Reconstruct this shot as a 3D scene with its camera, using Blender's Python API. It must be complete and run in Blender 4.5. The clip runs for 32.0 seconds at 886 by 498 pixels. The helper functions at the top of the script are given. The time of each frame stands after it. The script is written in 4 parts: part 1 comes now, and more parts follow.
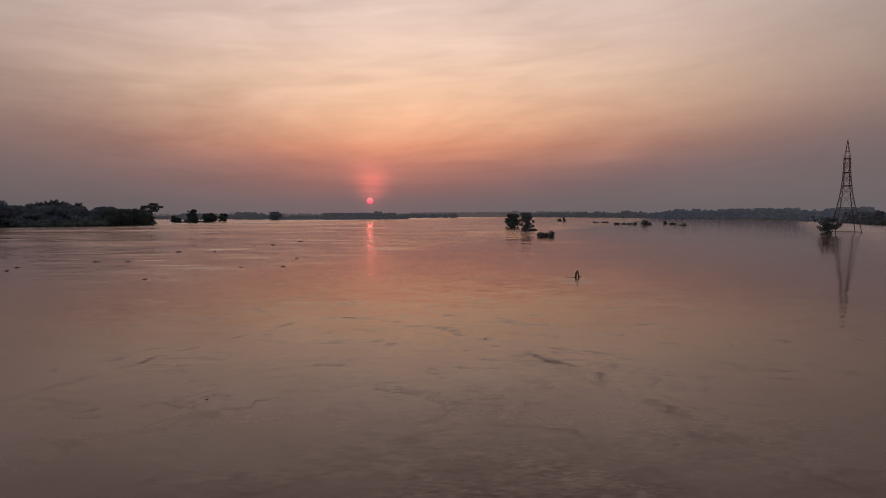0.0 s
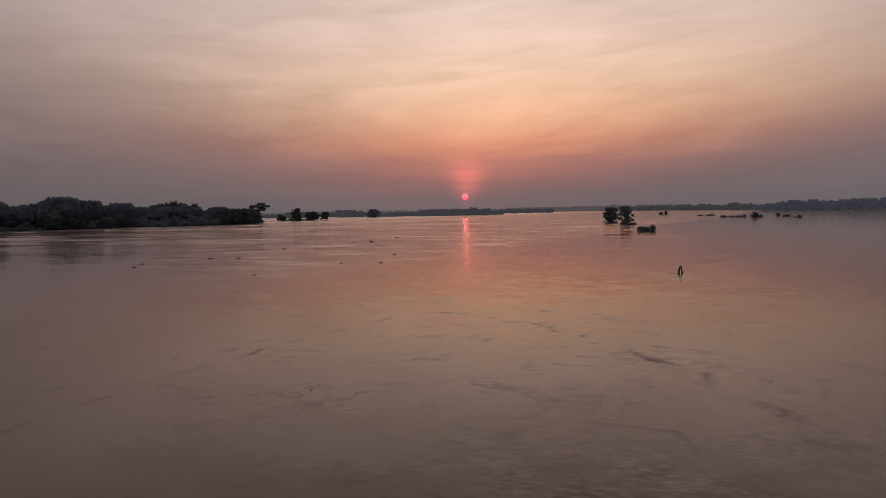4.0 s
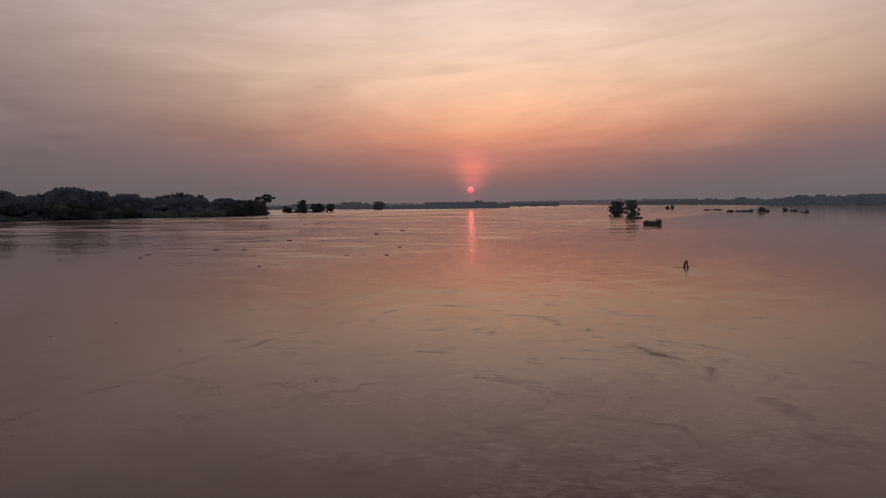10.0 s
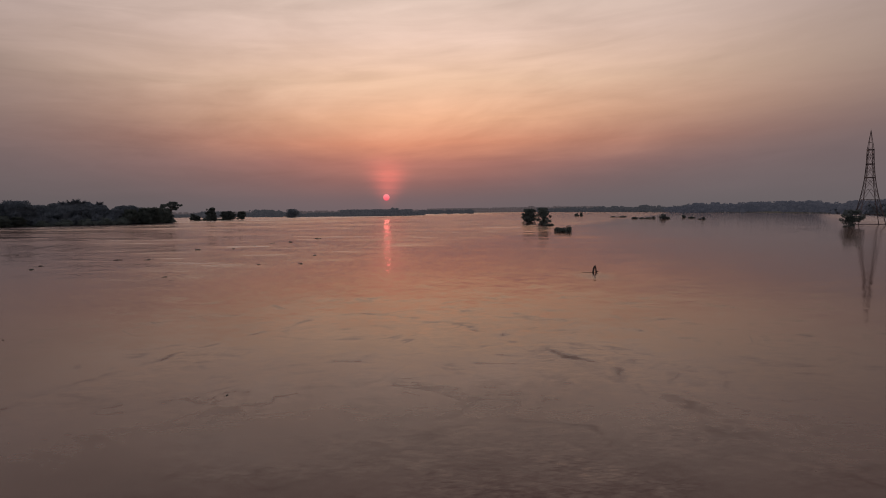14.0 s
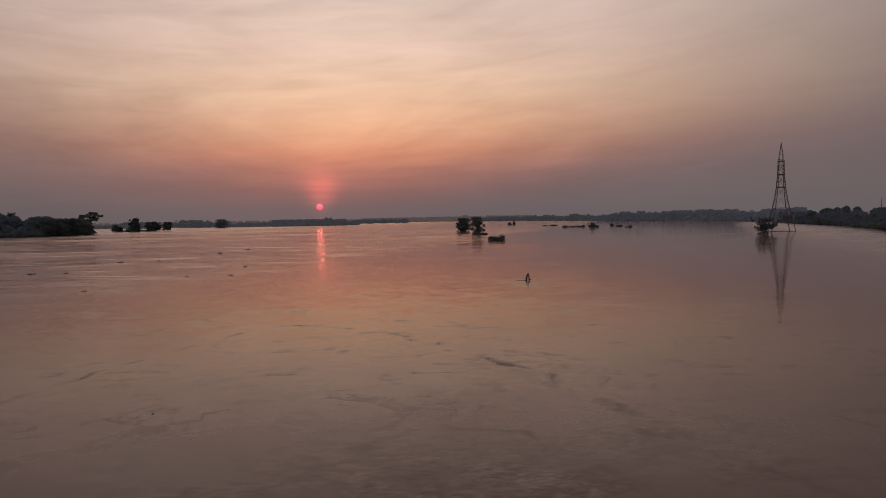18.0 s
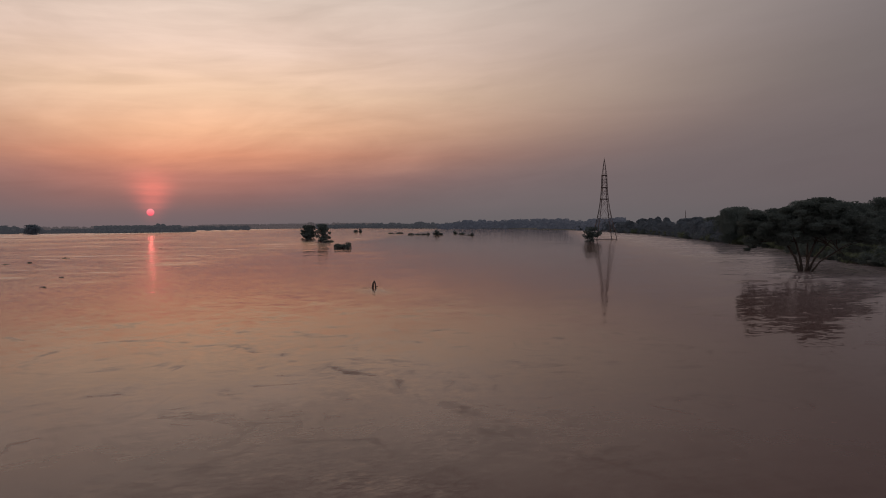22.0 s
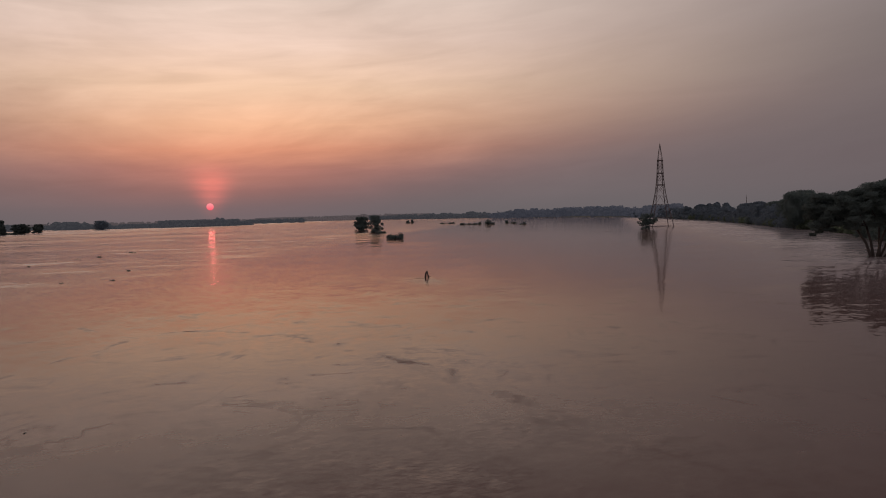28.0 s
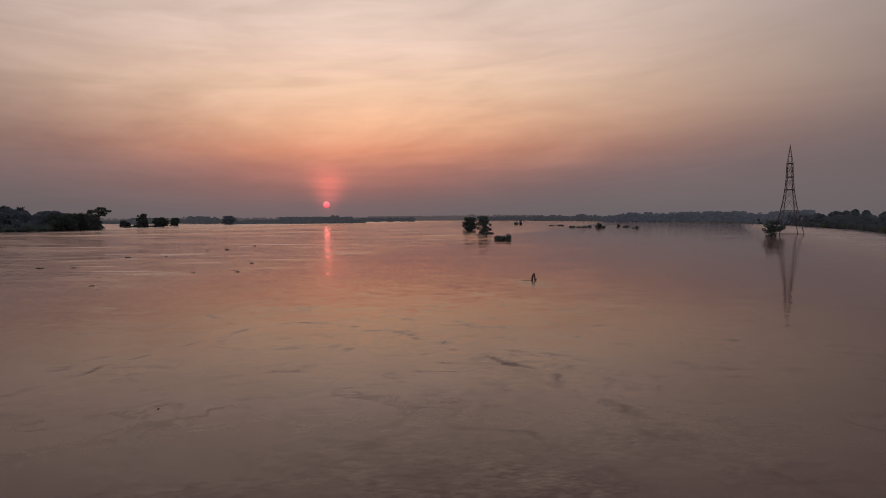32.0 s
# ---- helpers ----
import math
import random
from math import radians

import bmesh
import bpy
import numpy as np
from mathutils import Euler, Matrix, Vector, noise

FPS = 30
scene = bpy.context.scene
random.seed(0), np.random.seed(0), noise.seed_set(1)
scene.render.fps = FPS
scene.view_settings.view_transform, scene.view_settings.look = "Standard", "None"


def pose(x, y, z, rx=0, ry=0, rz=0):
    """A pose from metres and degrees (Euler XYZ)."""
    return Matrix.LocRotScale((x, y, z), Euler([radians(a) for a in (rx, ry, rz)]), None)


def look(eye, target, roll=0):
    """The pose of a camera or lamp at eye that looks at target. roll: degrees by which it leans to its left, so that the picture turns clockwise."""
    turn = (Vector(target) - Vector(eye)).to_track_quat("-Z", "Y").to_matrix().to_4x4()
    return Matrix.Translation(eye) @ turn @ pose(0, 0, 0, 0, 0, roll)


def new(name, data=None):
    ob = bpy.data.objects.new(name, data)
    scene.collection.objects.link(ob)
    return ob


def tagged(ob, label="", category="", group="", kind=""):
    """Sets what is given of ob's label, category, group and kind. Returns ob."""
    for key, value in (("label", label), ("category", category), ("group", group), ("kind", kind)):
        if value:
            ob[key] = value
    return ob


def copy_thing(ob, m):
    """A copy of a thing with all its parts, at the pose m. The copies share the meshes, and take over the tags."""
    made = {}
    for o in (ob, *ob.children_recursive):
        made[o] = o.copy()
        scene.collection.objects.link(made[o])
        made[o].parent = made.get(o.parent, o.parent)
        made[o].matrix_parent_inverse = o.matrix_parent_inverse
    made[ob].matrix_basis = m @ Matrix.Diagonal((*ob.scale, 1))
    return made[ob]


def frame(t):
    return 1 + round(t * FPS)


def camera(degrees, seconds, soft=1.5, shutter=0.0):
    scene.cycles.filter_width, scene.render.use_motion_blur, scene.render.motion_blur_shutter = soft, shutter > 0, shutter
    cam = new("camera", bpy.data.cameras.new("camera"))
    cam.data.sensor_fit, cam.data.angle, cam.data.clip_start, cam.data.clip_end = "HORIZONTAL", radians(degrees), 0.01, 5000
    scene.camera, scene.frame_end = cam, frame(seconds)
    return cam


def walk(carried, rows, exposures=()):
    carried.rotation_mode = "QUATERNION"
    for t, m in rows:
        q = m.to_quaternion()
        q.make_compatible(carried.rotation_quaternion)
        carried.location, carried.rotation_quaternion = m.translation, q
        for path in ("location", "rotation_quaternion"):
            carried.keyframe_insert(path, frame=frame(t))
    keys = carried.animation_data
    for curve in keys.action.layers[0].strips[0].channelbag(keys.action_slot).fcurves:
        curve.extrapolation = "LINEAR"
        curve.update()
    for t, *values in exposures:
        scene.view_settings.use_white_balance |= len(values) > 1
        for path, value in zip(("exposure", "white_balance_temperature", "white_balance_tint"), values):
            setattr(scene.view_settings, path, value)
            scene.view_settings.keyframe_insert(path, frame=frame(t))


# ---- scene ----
cam = camera(68.8, 32.0, soft=0.95)
# One standing place on the bridge, 9 m over the flood: seconds, yaw, tilt, lean.
PATH = [
    (0, -0.00, -2.96, 0.20), (0.5, 1.08, -2.96, 0.40), (1, 2.54, -3.11, 0.61), (1.5, 3.24, -3.19, 0.67), (2, 4.01, -3.14, 0.71),
    (2.5, 5.10, -2.99, 1.00), (3, 6.35, -3.19, 1.07), (3.5, 7.07, -3.23, 1.02), (5.5, 15.53, -3.35, 1.40), (6, 17.77, -3.41, 1.61),
    (6.5, 18.62, -3.64, 1.93), (7, 17.94, -3.92, 1.85), (7.5, 16.71, -3.66, 1.68), (8, 14.87, -3.71, 1.26), (8.5, 13.08, -3.79, 0.95),
    (9, 11.52, -3.98, 0.84), (9.5, 10.22, -3.93, 0.76), (10, 8.88, -3.88, 0.66), (10.5, 7.87, -3.76, 0.75), (11, 6.72, -3.73, 0.76),
    (11.5, 5.80, -3.62, 0.62), (12, 4.66, -3.51, 0.48), (12.5, 3.64, -3.17, 0.60), (13, 2.42, -3.12, 0.62), (13.5, 2.17, -3.15, 0.69),
    (14, 1.45, -3.31, 0.71), (14.5, 0.09, -2.78, 0.85), (16.5, -2.13, -2.86, 1.10), (17, -2.89, -2.81, 0.89), (17.5, -3.46, -2.77, 0.87),
    (18, -4.33, -2.56, 0.98), (18.5, -5.85, -2.19, 0.92), (19, -7.13, -2.23, 0.96), (19.5, -8.03, -2.09, 0.91), (20, -9.81, -1.94, 0.99),
    (20.5, -11.08, -1.68, 1.06), (21, -13.09, -1.70, 1.17), (21.5, -15.75, -2.05, 1.24), (22, -17.87, -2.08, 0.60), (22.5, -19.75, -2.13, 0.76),
    (23, -21.39, -2.42, 0.60), (23.5, -23.17, -2.37, 0.48), (24, -24.78, -2.61, 0.36), (24.25, -25.12, -2.62, 0.62), (24.5, -24.89, -2.55, 0.57),
    (25, -23.83, -2.53, 0.85), (25.5, -22.12, -2.64, 1.20), (26, -20.20, -2.75, 1.18), (26.5, -17.99, -2.73, 1.39), (28.5, -12.27, -2.86, 1.51),
    (29, -11.27, -2.75, 1.40), (29.5, -10.15, -2.87, 1.02), (30, -9.17, -2.68, 0.71), (30.5, -7.77, -2.55, 0.77), (31, -6.89, -2.70, 0.54),
    (31.5, -5.64, -2.54, 0.43), (32, -3.76, -2.65, 0.35),
]
walk(cam, [(t, pose(0, 0, 9.0, 90 + tilt, lean, yaw)) for t, yaw, tilt, lean in PATH],
     exposures=[(0, 0.11, 6750, 12), (3.5, 0.12, 6700, 12), (6, 0.17, 6600, 10), (12, 0.15, 6700, 12), (13, 0.06, 6700, 12), (17, 0.04, 6850, 13), (20, 0.02, 6800, 11), (21.0, 0.01, 6700, 10),
                (22.0, 0.13, 6600, 8), (23.0, 0.25, 6500, 7), (24.4, 0.51, 6400, 6), (25.2, 0.47, 6400, 6), (26.5, 0.27, 6500, 8), (28.5, 0.13, 6650, 10), (32, 0.11, 6700, 11)])

# ---- light ----
SUN_AZ, SUN_EL = -6.42, 1.31


def srgb(r, g, b):
    def lin(c):
        c /= 255
        return c / 12.92 if c <= 0.04045 else ((c + 0.055) / 1.055) ** 2.4
    return (lin(r), lin(g), lin(b), 1)


class Nodes:
    """Short hand for node trees."""

    def __init__(self, tree):
        self.tree = tree
        tree.nodes.clear()

    def add(self, kind):
        return self.tree.nodes.new(kind)

    def link(self, a, b):
        self.tree.links.new(a, b)

    def put(self, socket, v):
        if isinstance(v, bpy.types.NodeSocket):
            self.link(v, socket)
        else:
            socket.default_value = v

    def math(self, op, a, b=0.0, c=0.0, clamp=False):
        n = self.add("ShaderNodeMath")
        n.operation, n.use_clamp = op, clamp
        for s, v in zip(n.inputs, (a, b, c)):
            self.put(s, v)
        return n.outputs[0]

    def noise(self, vec, scale, detail=4.0, rough=0.5, dist=0.0):
        n = self.add("ShaderNodeTexNoise")
        self.link(vec, n.inputs["Vector"])
        for k, v in (("Scale", scale), ("Detail", detail), ("Roughness", rough), ("Distortion", dist)):
            n.inputs[k].default_value = v
        return n.outputs[0]

    def ramp(self, fac, stops):
        n = self.add("ShaderNodeValToRGB")
        el = n.color_ramp.elements
        while len(el) < len(stops):
            el.new(0.5)
        for e, (p, c) in zip(el, stops):
            e.position, e.color = p, c
        self.put(n.inputs[0], fac)
        return n.outputs[0]

    def mix(self, fac, a, b, blend="MIX"):
        n = self.add("ShaderNodeMix")
        n.data_type, n.blend_type = "RGBA", blend
        self.put(n.inputs[0], fac), self.put(n.inputs[6], a), self.put(n.inputs[7], b)
        return n.outputs[2]

    def xyz(self, x, y, z):
        n = self.add("ShaderNodeCombineXYZ")
        for s, v in zip(n.inputs, (x, y, z)):
            self.put(s, v)
        return n.outputs[0]


def make_sky():
    world = bpy.data.worlds.new("sunset")
    scene.world = world
    world.use_nodes = True
    k = Nodes(world.node_tree)
    co = k.add("ShaderNodeTexCoord").outputs["Generated"]
    sep = k.add("ShaderNodeSeparateXYZ")
    k.link(co, sep.inputs[0])
    x, y, z = sep.outputs
    el = k.math("MULTIPLY", k.math("ARCSINE", z), 180 / math.pi)
    az = k.math("SUBTRACT", k.math("MULTIPLY", k.math("ARCTAN2", x, y), 180 / math.pi), SUN_AZ)
    # thin cloud: long streaks, drawn out along the horizon and fanning up to the right
    warp = k.noise(k.xyz(k.math("MULTIPLY", az, 0.035), k.math("MULTIPLY", el, 0.10), 3.0), 1.0, 3.0)
    lean = k.math("SUBTRACT", el, k.math("MULTIPLY", az, k.math("MULTIPLY_ADD", az, 0.0006, 0.05)))
    streak = k.noise(k.xyz(k.math("MULTIPLY", az, 0.055), k.math("MULTIPLY", lean, 0.20), 0.0), 1.0, 6.0, 0.56, 0.5)
    fine = k.noise(k.xyz(k.math("MULTIPLY", az, 0.10), k.math("MULTIPLY", lean, 0.75), 7.0), 1.0, 5.0, 0.55, 0.8)
    veil = k.math("SMOOTH_MIN", k.math("MULTIPLY", k.math("MAXIMUM", el, 0.0), 0.22), 1.0, 0.3)
    quiet = k.math("MAXIMUM", k.math("MULTIPLY_ADD", az, -1 / 38.0, 1.35, clamp=True), 0.25)
    wob = k.math("MULTIPLY", k.math("SUBTRACT", k.math("ADD", k.math("MULTIPLY", streak, 0.75), k.math("MULTIPLY", warp, 0.3)), 0.525), k.math("MULTIPLY", k.math("MULTIPLY", veil, quiet), 3.4))
    e = k.math("ADD", k.math("ADD", el, wob), 5.0)
    f = k.math("MULTIPLY", e, 1 / 65.0, clamp=True)
    near = [(0, (109, 97, 101)), (1.2, (113, 97, 101)), (2.6, (130, 98, 99)), (4.2, (160, 111, 104)), (6, (203, 139, 114)), (8, (227, 174, 142)),
            (11, (232, 194, 166)), (15, (224, 196, 180)), (20, (211, 193, 182)), (30, (170, 158, 156)), (60, (108, 108, 116))]
    side = [(0, (100, 95, 98)), (2, (106, 97, 100)), (4, (109, 98, 101)), (6.5, (114, 103, 105)), (9, (117, 107, 109)), (12, (118, 110, 112)),
            (16, (114, 108, 112)), (22, (104, 101, 106)), (34, (90, 88, 94)), (60, (92, 92, 99))]
    warm = k.ramp(f, [((p + 5) / 65, srgb(*c)) for p, c in near])
    cool = k.ramp(f, [((p + 5) / 65, srgb(*c)) for p, c in side])

    def bell(v, centre, width):
        d = k.math("MULTIPLY", k.math("SUBTRACT", v, centre), 1 / width)
        return k.math("EXPONENT", k.math("MULTIPLY", k.math("MULTIPLY", d, d), -1.0))
    wide = k.math("MULTIPLY_ADD", k.math("MAXIMUM", el, 0.0), 1.5, 13.5)
    d = k.math("DIVIDE", k.math("SUBTRACT", az, k.math("MULTIPLY", k.math("MAXIMUM", k.math("MINIMUM", el, 9.0), 0.0), 0.7)), wide)
    col = k.mix(k.math("EXPONENT", k.math("MULTIPLY", k.math("MULTIPLY", d, d), -1.0)), cool, warm)
    bright = k.math("ADD", 1.0, k.math("MULTIPLY", k.math("MULTIPLY", veil, quiet), k.math("ADD", k.math("MULTIPLY", k.math("SUBTRACT", streak, 0.5), 0.62), k.math("MULTIPLY", k.math("SUBTRACT", fine, 0.5), 0.30))))
    col = k.mix(1.0, col, k.xyz(bright, bright, bright), "MULTIPLY")
    # the upper sky is brighter to the left than to the right
    col = k.mix(k.math("MULTIPLY_ADD", el, 1 / 9.0, -0.4, clamp=True), col, k.mix(1.0, col, k.mix(k.math("MULTIPLY_ADD", az, 1 / 90.0, 0.5, clamp=True), (1.10, 1.09, 1.10, 1), (0.90, 0.91, 0.93, 1)), "MULTIPLY"))
    # unseen sky opposite the sunset, strongly brightened to light the tree fronts
    opposite = k.math("MULTIPLY", k.math("MAXIMUM", k.math("MULTIPLY", k.math("COSINE", k.math("MULTIPLY", az, math.pi / 180)), -1.0), 0.0), k.math("MULTIPLY_ADD", el, -1 / 45.0, 1.3, clamp=True))
    opposite = k.math("MULTIPLY_ADD", opposite, 2.8, 1.0)
    col = k.mix(1.0, col, k.xyz(opposite, opposite, opposite), "MULTIPLY")
    # the low haze is thicker to the south
    south = k.math("MULTIPLY", k.math("MULTIPLY_ADD", az, -1 / 35.0, -0.35, clamp=True), k.math("MULTIPLY_ADD", el, -1 / 7.0, 1.2, clamp=True))
    col = k.mix(south, col, k.mix(1.0, col, (0.76, 0.78, 0.77, 1), "MULTIPLY"))
    north = k.math("MULTIPLY_ADD", az, 1 / 24.0, -1.7, clamp=True)
    col = k.mix(north, col, k.mix(1.0, col, (0.80, 0.80, 0.81, 1), "MULTIPLY"))
    # red glow over the sun, and the pink band round it
    d = k.math("DIVIDE", k.math("SUBTRACT", az, 0.15), k.math("MULTIPLY_ADD", k.math("MAXIMUM", el, 0.0), 0.28, 0.5))
    flame = k.math("EXPONENT", k.math("MULTIPLY", k.math("MULTIPLY", d, d), -1.0))
    layers = k.noise(k.xyz(k.math("MULTIPLY", az, 0.15), k.math("MULTIPLY", el, 2.2), 11.0), 1.0, 3.0, 0.5)
    glow = k.math("MULTIPLY", k.math("MULTIPLY", flame, bell(el, 2.9, 1.5)), k.math("MULTIPLY_ADD", layers, 1.3, 0.35))
    col = k.mix(1.0, col, k.mix(glow, (0, 0, 0, 1), (0.34, 0.05, 0.034, 1)), "ADD")
    band = k.math("MULTIPLY", bell(az, 0.0, 9.0), bell(el, 4.6, 2.2))
    col = k.mix(1.0, col, k.mix(band, (0, 0, 0, 1), (0.045, 0.005, 0.005, 1)), "ADD")
    # the sun's disc, dimmed to pink by the haze
    sx, sy, sz = (math.sin(radians(SUN_AZ)) * math.cos(radians(SUN_EL)), math.cos(radians(SUN_AZ)) * math.cos(radians(SUN_EL)), math.sin(radians(SUN_EL)))
    dot = k.add("ShaderNodeVectorMath")
    dot.operation = "DOT_PRODUCT"
    k.link(co, dot.inputs[0])
    dot.inputs[1].default_value = (sx, sy, sz)
    ang = k.math("MULTIPLY", k.math("ARCCOSINE", k.math("MINIMUM", dot.outputs["Value"], 1.0)), 180 / math.pi)
    disc = k.math("MULTIPLY", k.math("SUBTRACT", 0.32, ang), 14.0, clamp=True)
    low = k.math("MULTIPLY", k.math("SUBTRACT", el, SUN_EL - 0.4), 1.4, clamp=True)
    disc_col = k.mix(low, srgb(240, 66, 92), srgb(255, 150, 158))
    col = k.mix(disc, col, disc_col)
    # the clear sky beyond the haze
    sky = k.add("ShaderNodeTexSky")
    sky.sky_type, sky.sun_disc, sky.dust_density = "NISHITA", False, 4.0
    sky.sun_elevation, sky.sun_rotation = radians(SUN_EL), radians(SUN_AZ)
    a = k.add("ShaderNodeBackground")
    k.link(col, a.inputs[0])
    b = k.add("ShaderNodeBackground")
    k.link(sky.outputs[0], b.inputs[0])
    b.inputs[1].default_value = 0.004
    s = k.add("ShaderNodeAddShader")
    k.link(a.outputs[0], s.inputs[0]), k.link(b.outputs[0], s.inputs[1])
    out = k.add("ShaderNodeOutputWorld")
    k.link(s.outputs[0], out.inputs[0])


make_sky()
sun = new("sun", bpy.data.lights.new("sun", "SUN"))
sun.data.energy, sun.data.angle, sun.data.color = 0.0005, radians(0.5), (1.0, 0.16, 0.13)
sun.matrix_world = look((0, 0, 50), Vector((0, 0, 50)) - Vector((math.sin(radians(SUN_AZ)) * math.cos(radians(SUN_EL)), math.cos(radians(SUN_AZ)) * math.cos(radians(SUN_EL)), math.sin(radians(SUN_EL)))))


# ---- materials ----
def material(name, base, rough=0.8, metal=0.0, vary=0.3, scale=3.0, bump=0.0, bump_scale=20.0, ior=1.45, island=0.0, glow=None, spec=0.5, thin=False):
    """A surface with stains at two sizes, fine relief and a shift of tone from object to object."""
    m = bpy.data.materials.new(name)
    m.use_nodes = True
    k = Nodes(m.node_tree)
    co = k.add("ShaderNodeTexCoord").outputs["Object"]
    big = k.noise(co, scale, 5.0, 0.6)
    small = k.noise(co, scale * 9, 4.0, 0.6)
    v = k.math("ADD", k.math("MULTIPLY", big, 0.65), k.math("MULTIPLY", small, 0.35))
    rnd = k.add("ShaderNodeObjectInfo").outputs["Random"]
    v = k.math("ADD", v, k.math("MULTIPLY", k.math("SUBTRACT", rnd, 0.5), 0.35))
    if island:
        v = k.math("ADD", v, k.math("MULTIPLY", k.math("SUBTRACT", k.add("ShaderNodeNewGeometry").outputs["Random Per Island"], 0.5), island))
    dark = tuple(c * (1 - vary) for c in base) + (1,)
    light = tuple(min(1, c * (1 + vary)) for c in base) + (1,)
    col = k.ramp(v, [(0.25, dark), (0.75, light)])
    p = k.add("ShaderNodeBsdfPrincipled")
    k.link(col, p.inputs["Base Color"])
    for key, val in (("Roughness", rough), ("Metallic", metal), ("IOR", ior), ("Specular IOR Level", spec)):
        p.inputs[key].default_value = val
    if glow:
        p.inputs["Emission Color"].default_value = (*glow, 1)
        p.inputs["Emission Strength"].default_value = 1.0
    if bump:
        b = k.add("ShaderNodeBump")
        b.inputs["Strength"].default_value = 0.6
        b.inputs["Distance"].default_value = bump
        k.link(k.noise(co, bump_scale, 5.0, 0.6), b.inputs["Height"])
        k.link(b.outputs[0], p.inputs["Normal"])
    out = k.add("ShaderNodeOutputMaterial")
    if thin:
        # leaves let part of the light through
        t = k.add("ShaderNodeBsdfTranslucent")
        k.link(col, t.inputs[0])
        both = k.add("ShaderNodeAddShader")
        k.link(p.outputs[0], both.inputs[0]), k.link(t.outputs[0], both.inputs[1])
        k.link(both.outputs[0], out.inputs[0])
    else:
        k.link(p.outputs[0], out.inputs[0])
    return m


def water_material():
    m = bpy.data.materials.new("flood_water")
    m.use_nodes = True
    k = Nodes(m.node_tree)
    pos = k.add("ShaderNodeNewGeometry").outputs["Position"]
    sep = k.add("ShaderNodeSeparateXYZ")
    k.link(pos, sep.inputs[0])
    x, y, _ = sep.outputs

    def times(a, b):
        return k.math("MULTIPLY", a, b)

    def plus(a, *rest):
        for b in rest:
            a = k.math("ADD", a, b)
        return a

    def minus(a, b):
        return k.math("SUBTRACT", a, b)

    def cut(v, low, gain):
        """v above low, raised by gain, between 0 and 1."""
        return k.math("MULTIPLY", minus(v, low), gain, clamp=True)

    def line(v, gain):
        """1 where v crosses nought, falling off to both sides."""
        return k.math("SUBTRACT", 1.0, times(k.math("ABSOLUTE", v), gain), clamp=True)

    def slopes(vec, scale, detail, rough, dist=0.0):
        """Slopes across and along the river, each about nought."""
        n = k.add("ShaderNodeTexNoise")
        k.link(vec, n.inputs["Vector"])
        for key, v in (("Scale", scale), ("Detail", detail), ("Roughness", rough), ("Distortion", dist)):
            n.inputs[key].default_value = v
        s = k.add("ShaderNodeSeparateColor")
        k.link(n.outputs["Color"], s.inputs[0])
        return minus(s.outputs[0], 0.5), minus(s.outputs[1], 0.5)

    # silt: slow broad clouds in the brown
    silt = plus(times(k.noise(pos, 0.012, 5.0, 0.6, 0.8), 0.6), times(k.noise(pos, 0.11, 4.0, 0.6, 1.2), 0.4))
    col = k.ramp(silt, [(0.3, (0.104, 0.037, 0.027, 1)), (0.7, (0.154, 0.062, 0.046, 1))])
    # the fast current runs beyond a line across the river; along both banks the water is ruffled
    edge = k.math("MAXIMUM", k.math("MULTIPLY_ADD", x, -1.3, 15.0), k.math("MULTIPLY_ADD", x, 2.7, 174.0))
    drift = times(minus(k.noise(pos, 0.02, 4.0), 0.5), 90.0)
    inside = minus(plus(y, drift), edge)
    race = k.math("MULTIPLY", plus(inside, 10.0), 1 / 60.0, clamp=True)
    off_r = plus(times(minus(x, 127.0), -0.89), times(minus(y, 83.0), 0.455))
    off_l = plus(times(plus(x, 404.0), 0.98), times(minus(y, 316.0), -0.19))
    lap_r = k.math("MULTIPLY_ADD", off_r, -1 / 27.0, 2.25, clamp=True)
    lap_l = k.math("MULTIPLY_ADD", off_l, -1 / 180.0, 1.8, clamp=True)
    strip_l = k.math("MULTIPLY_ADD", off_l, -1 / 50.0, 1.4, clamp=True)
    # pale streaks along the banks: reflected sky put into the water colour
    bank_gleam = cut(k.noise(k.xyz(times(x, 0.8), y, 6.0), 0.03, 6.0, 0.68, 0.8), 0.52, 6.0)
    col = k.mix(plus(times(lap_r, plus(0.48, times(bank_gleam, 0.45))), times(strip_l, plus(0.52, times(bank_gleam, 0.45)))), col, (0.46, 0.40, 0.395, 1))
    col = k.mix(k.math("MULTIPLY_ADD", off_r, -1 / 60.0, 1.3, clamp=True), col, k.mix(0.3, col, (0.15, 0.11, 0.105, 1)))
    # by the right bank this painted brightness is stronger and the gloss is cut
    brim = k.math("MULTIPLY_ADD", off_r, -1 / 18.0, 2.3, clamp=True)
    dulled = plus(times(brim, plus(0.42, times(bank_gleam, 0.5))), times(strip_l, times(bank_gleam, 0.35)))
    col = k.mix(times(brim, plus(0.35, times(bank_gleam, 0.55))), col, (0.62, 0.545, 0.535, 1))
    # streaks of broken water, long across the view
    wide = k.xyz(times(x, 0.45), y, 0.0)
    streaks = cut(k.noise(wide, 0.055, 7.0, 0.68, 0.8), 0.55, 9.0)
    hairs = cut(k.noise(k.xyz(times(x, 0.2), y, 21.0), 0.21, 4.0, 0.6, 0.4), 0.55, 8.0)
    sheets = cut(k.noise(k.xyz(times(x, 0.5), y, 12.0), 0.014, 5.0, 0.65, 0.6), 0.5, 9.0)
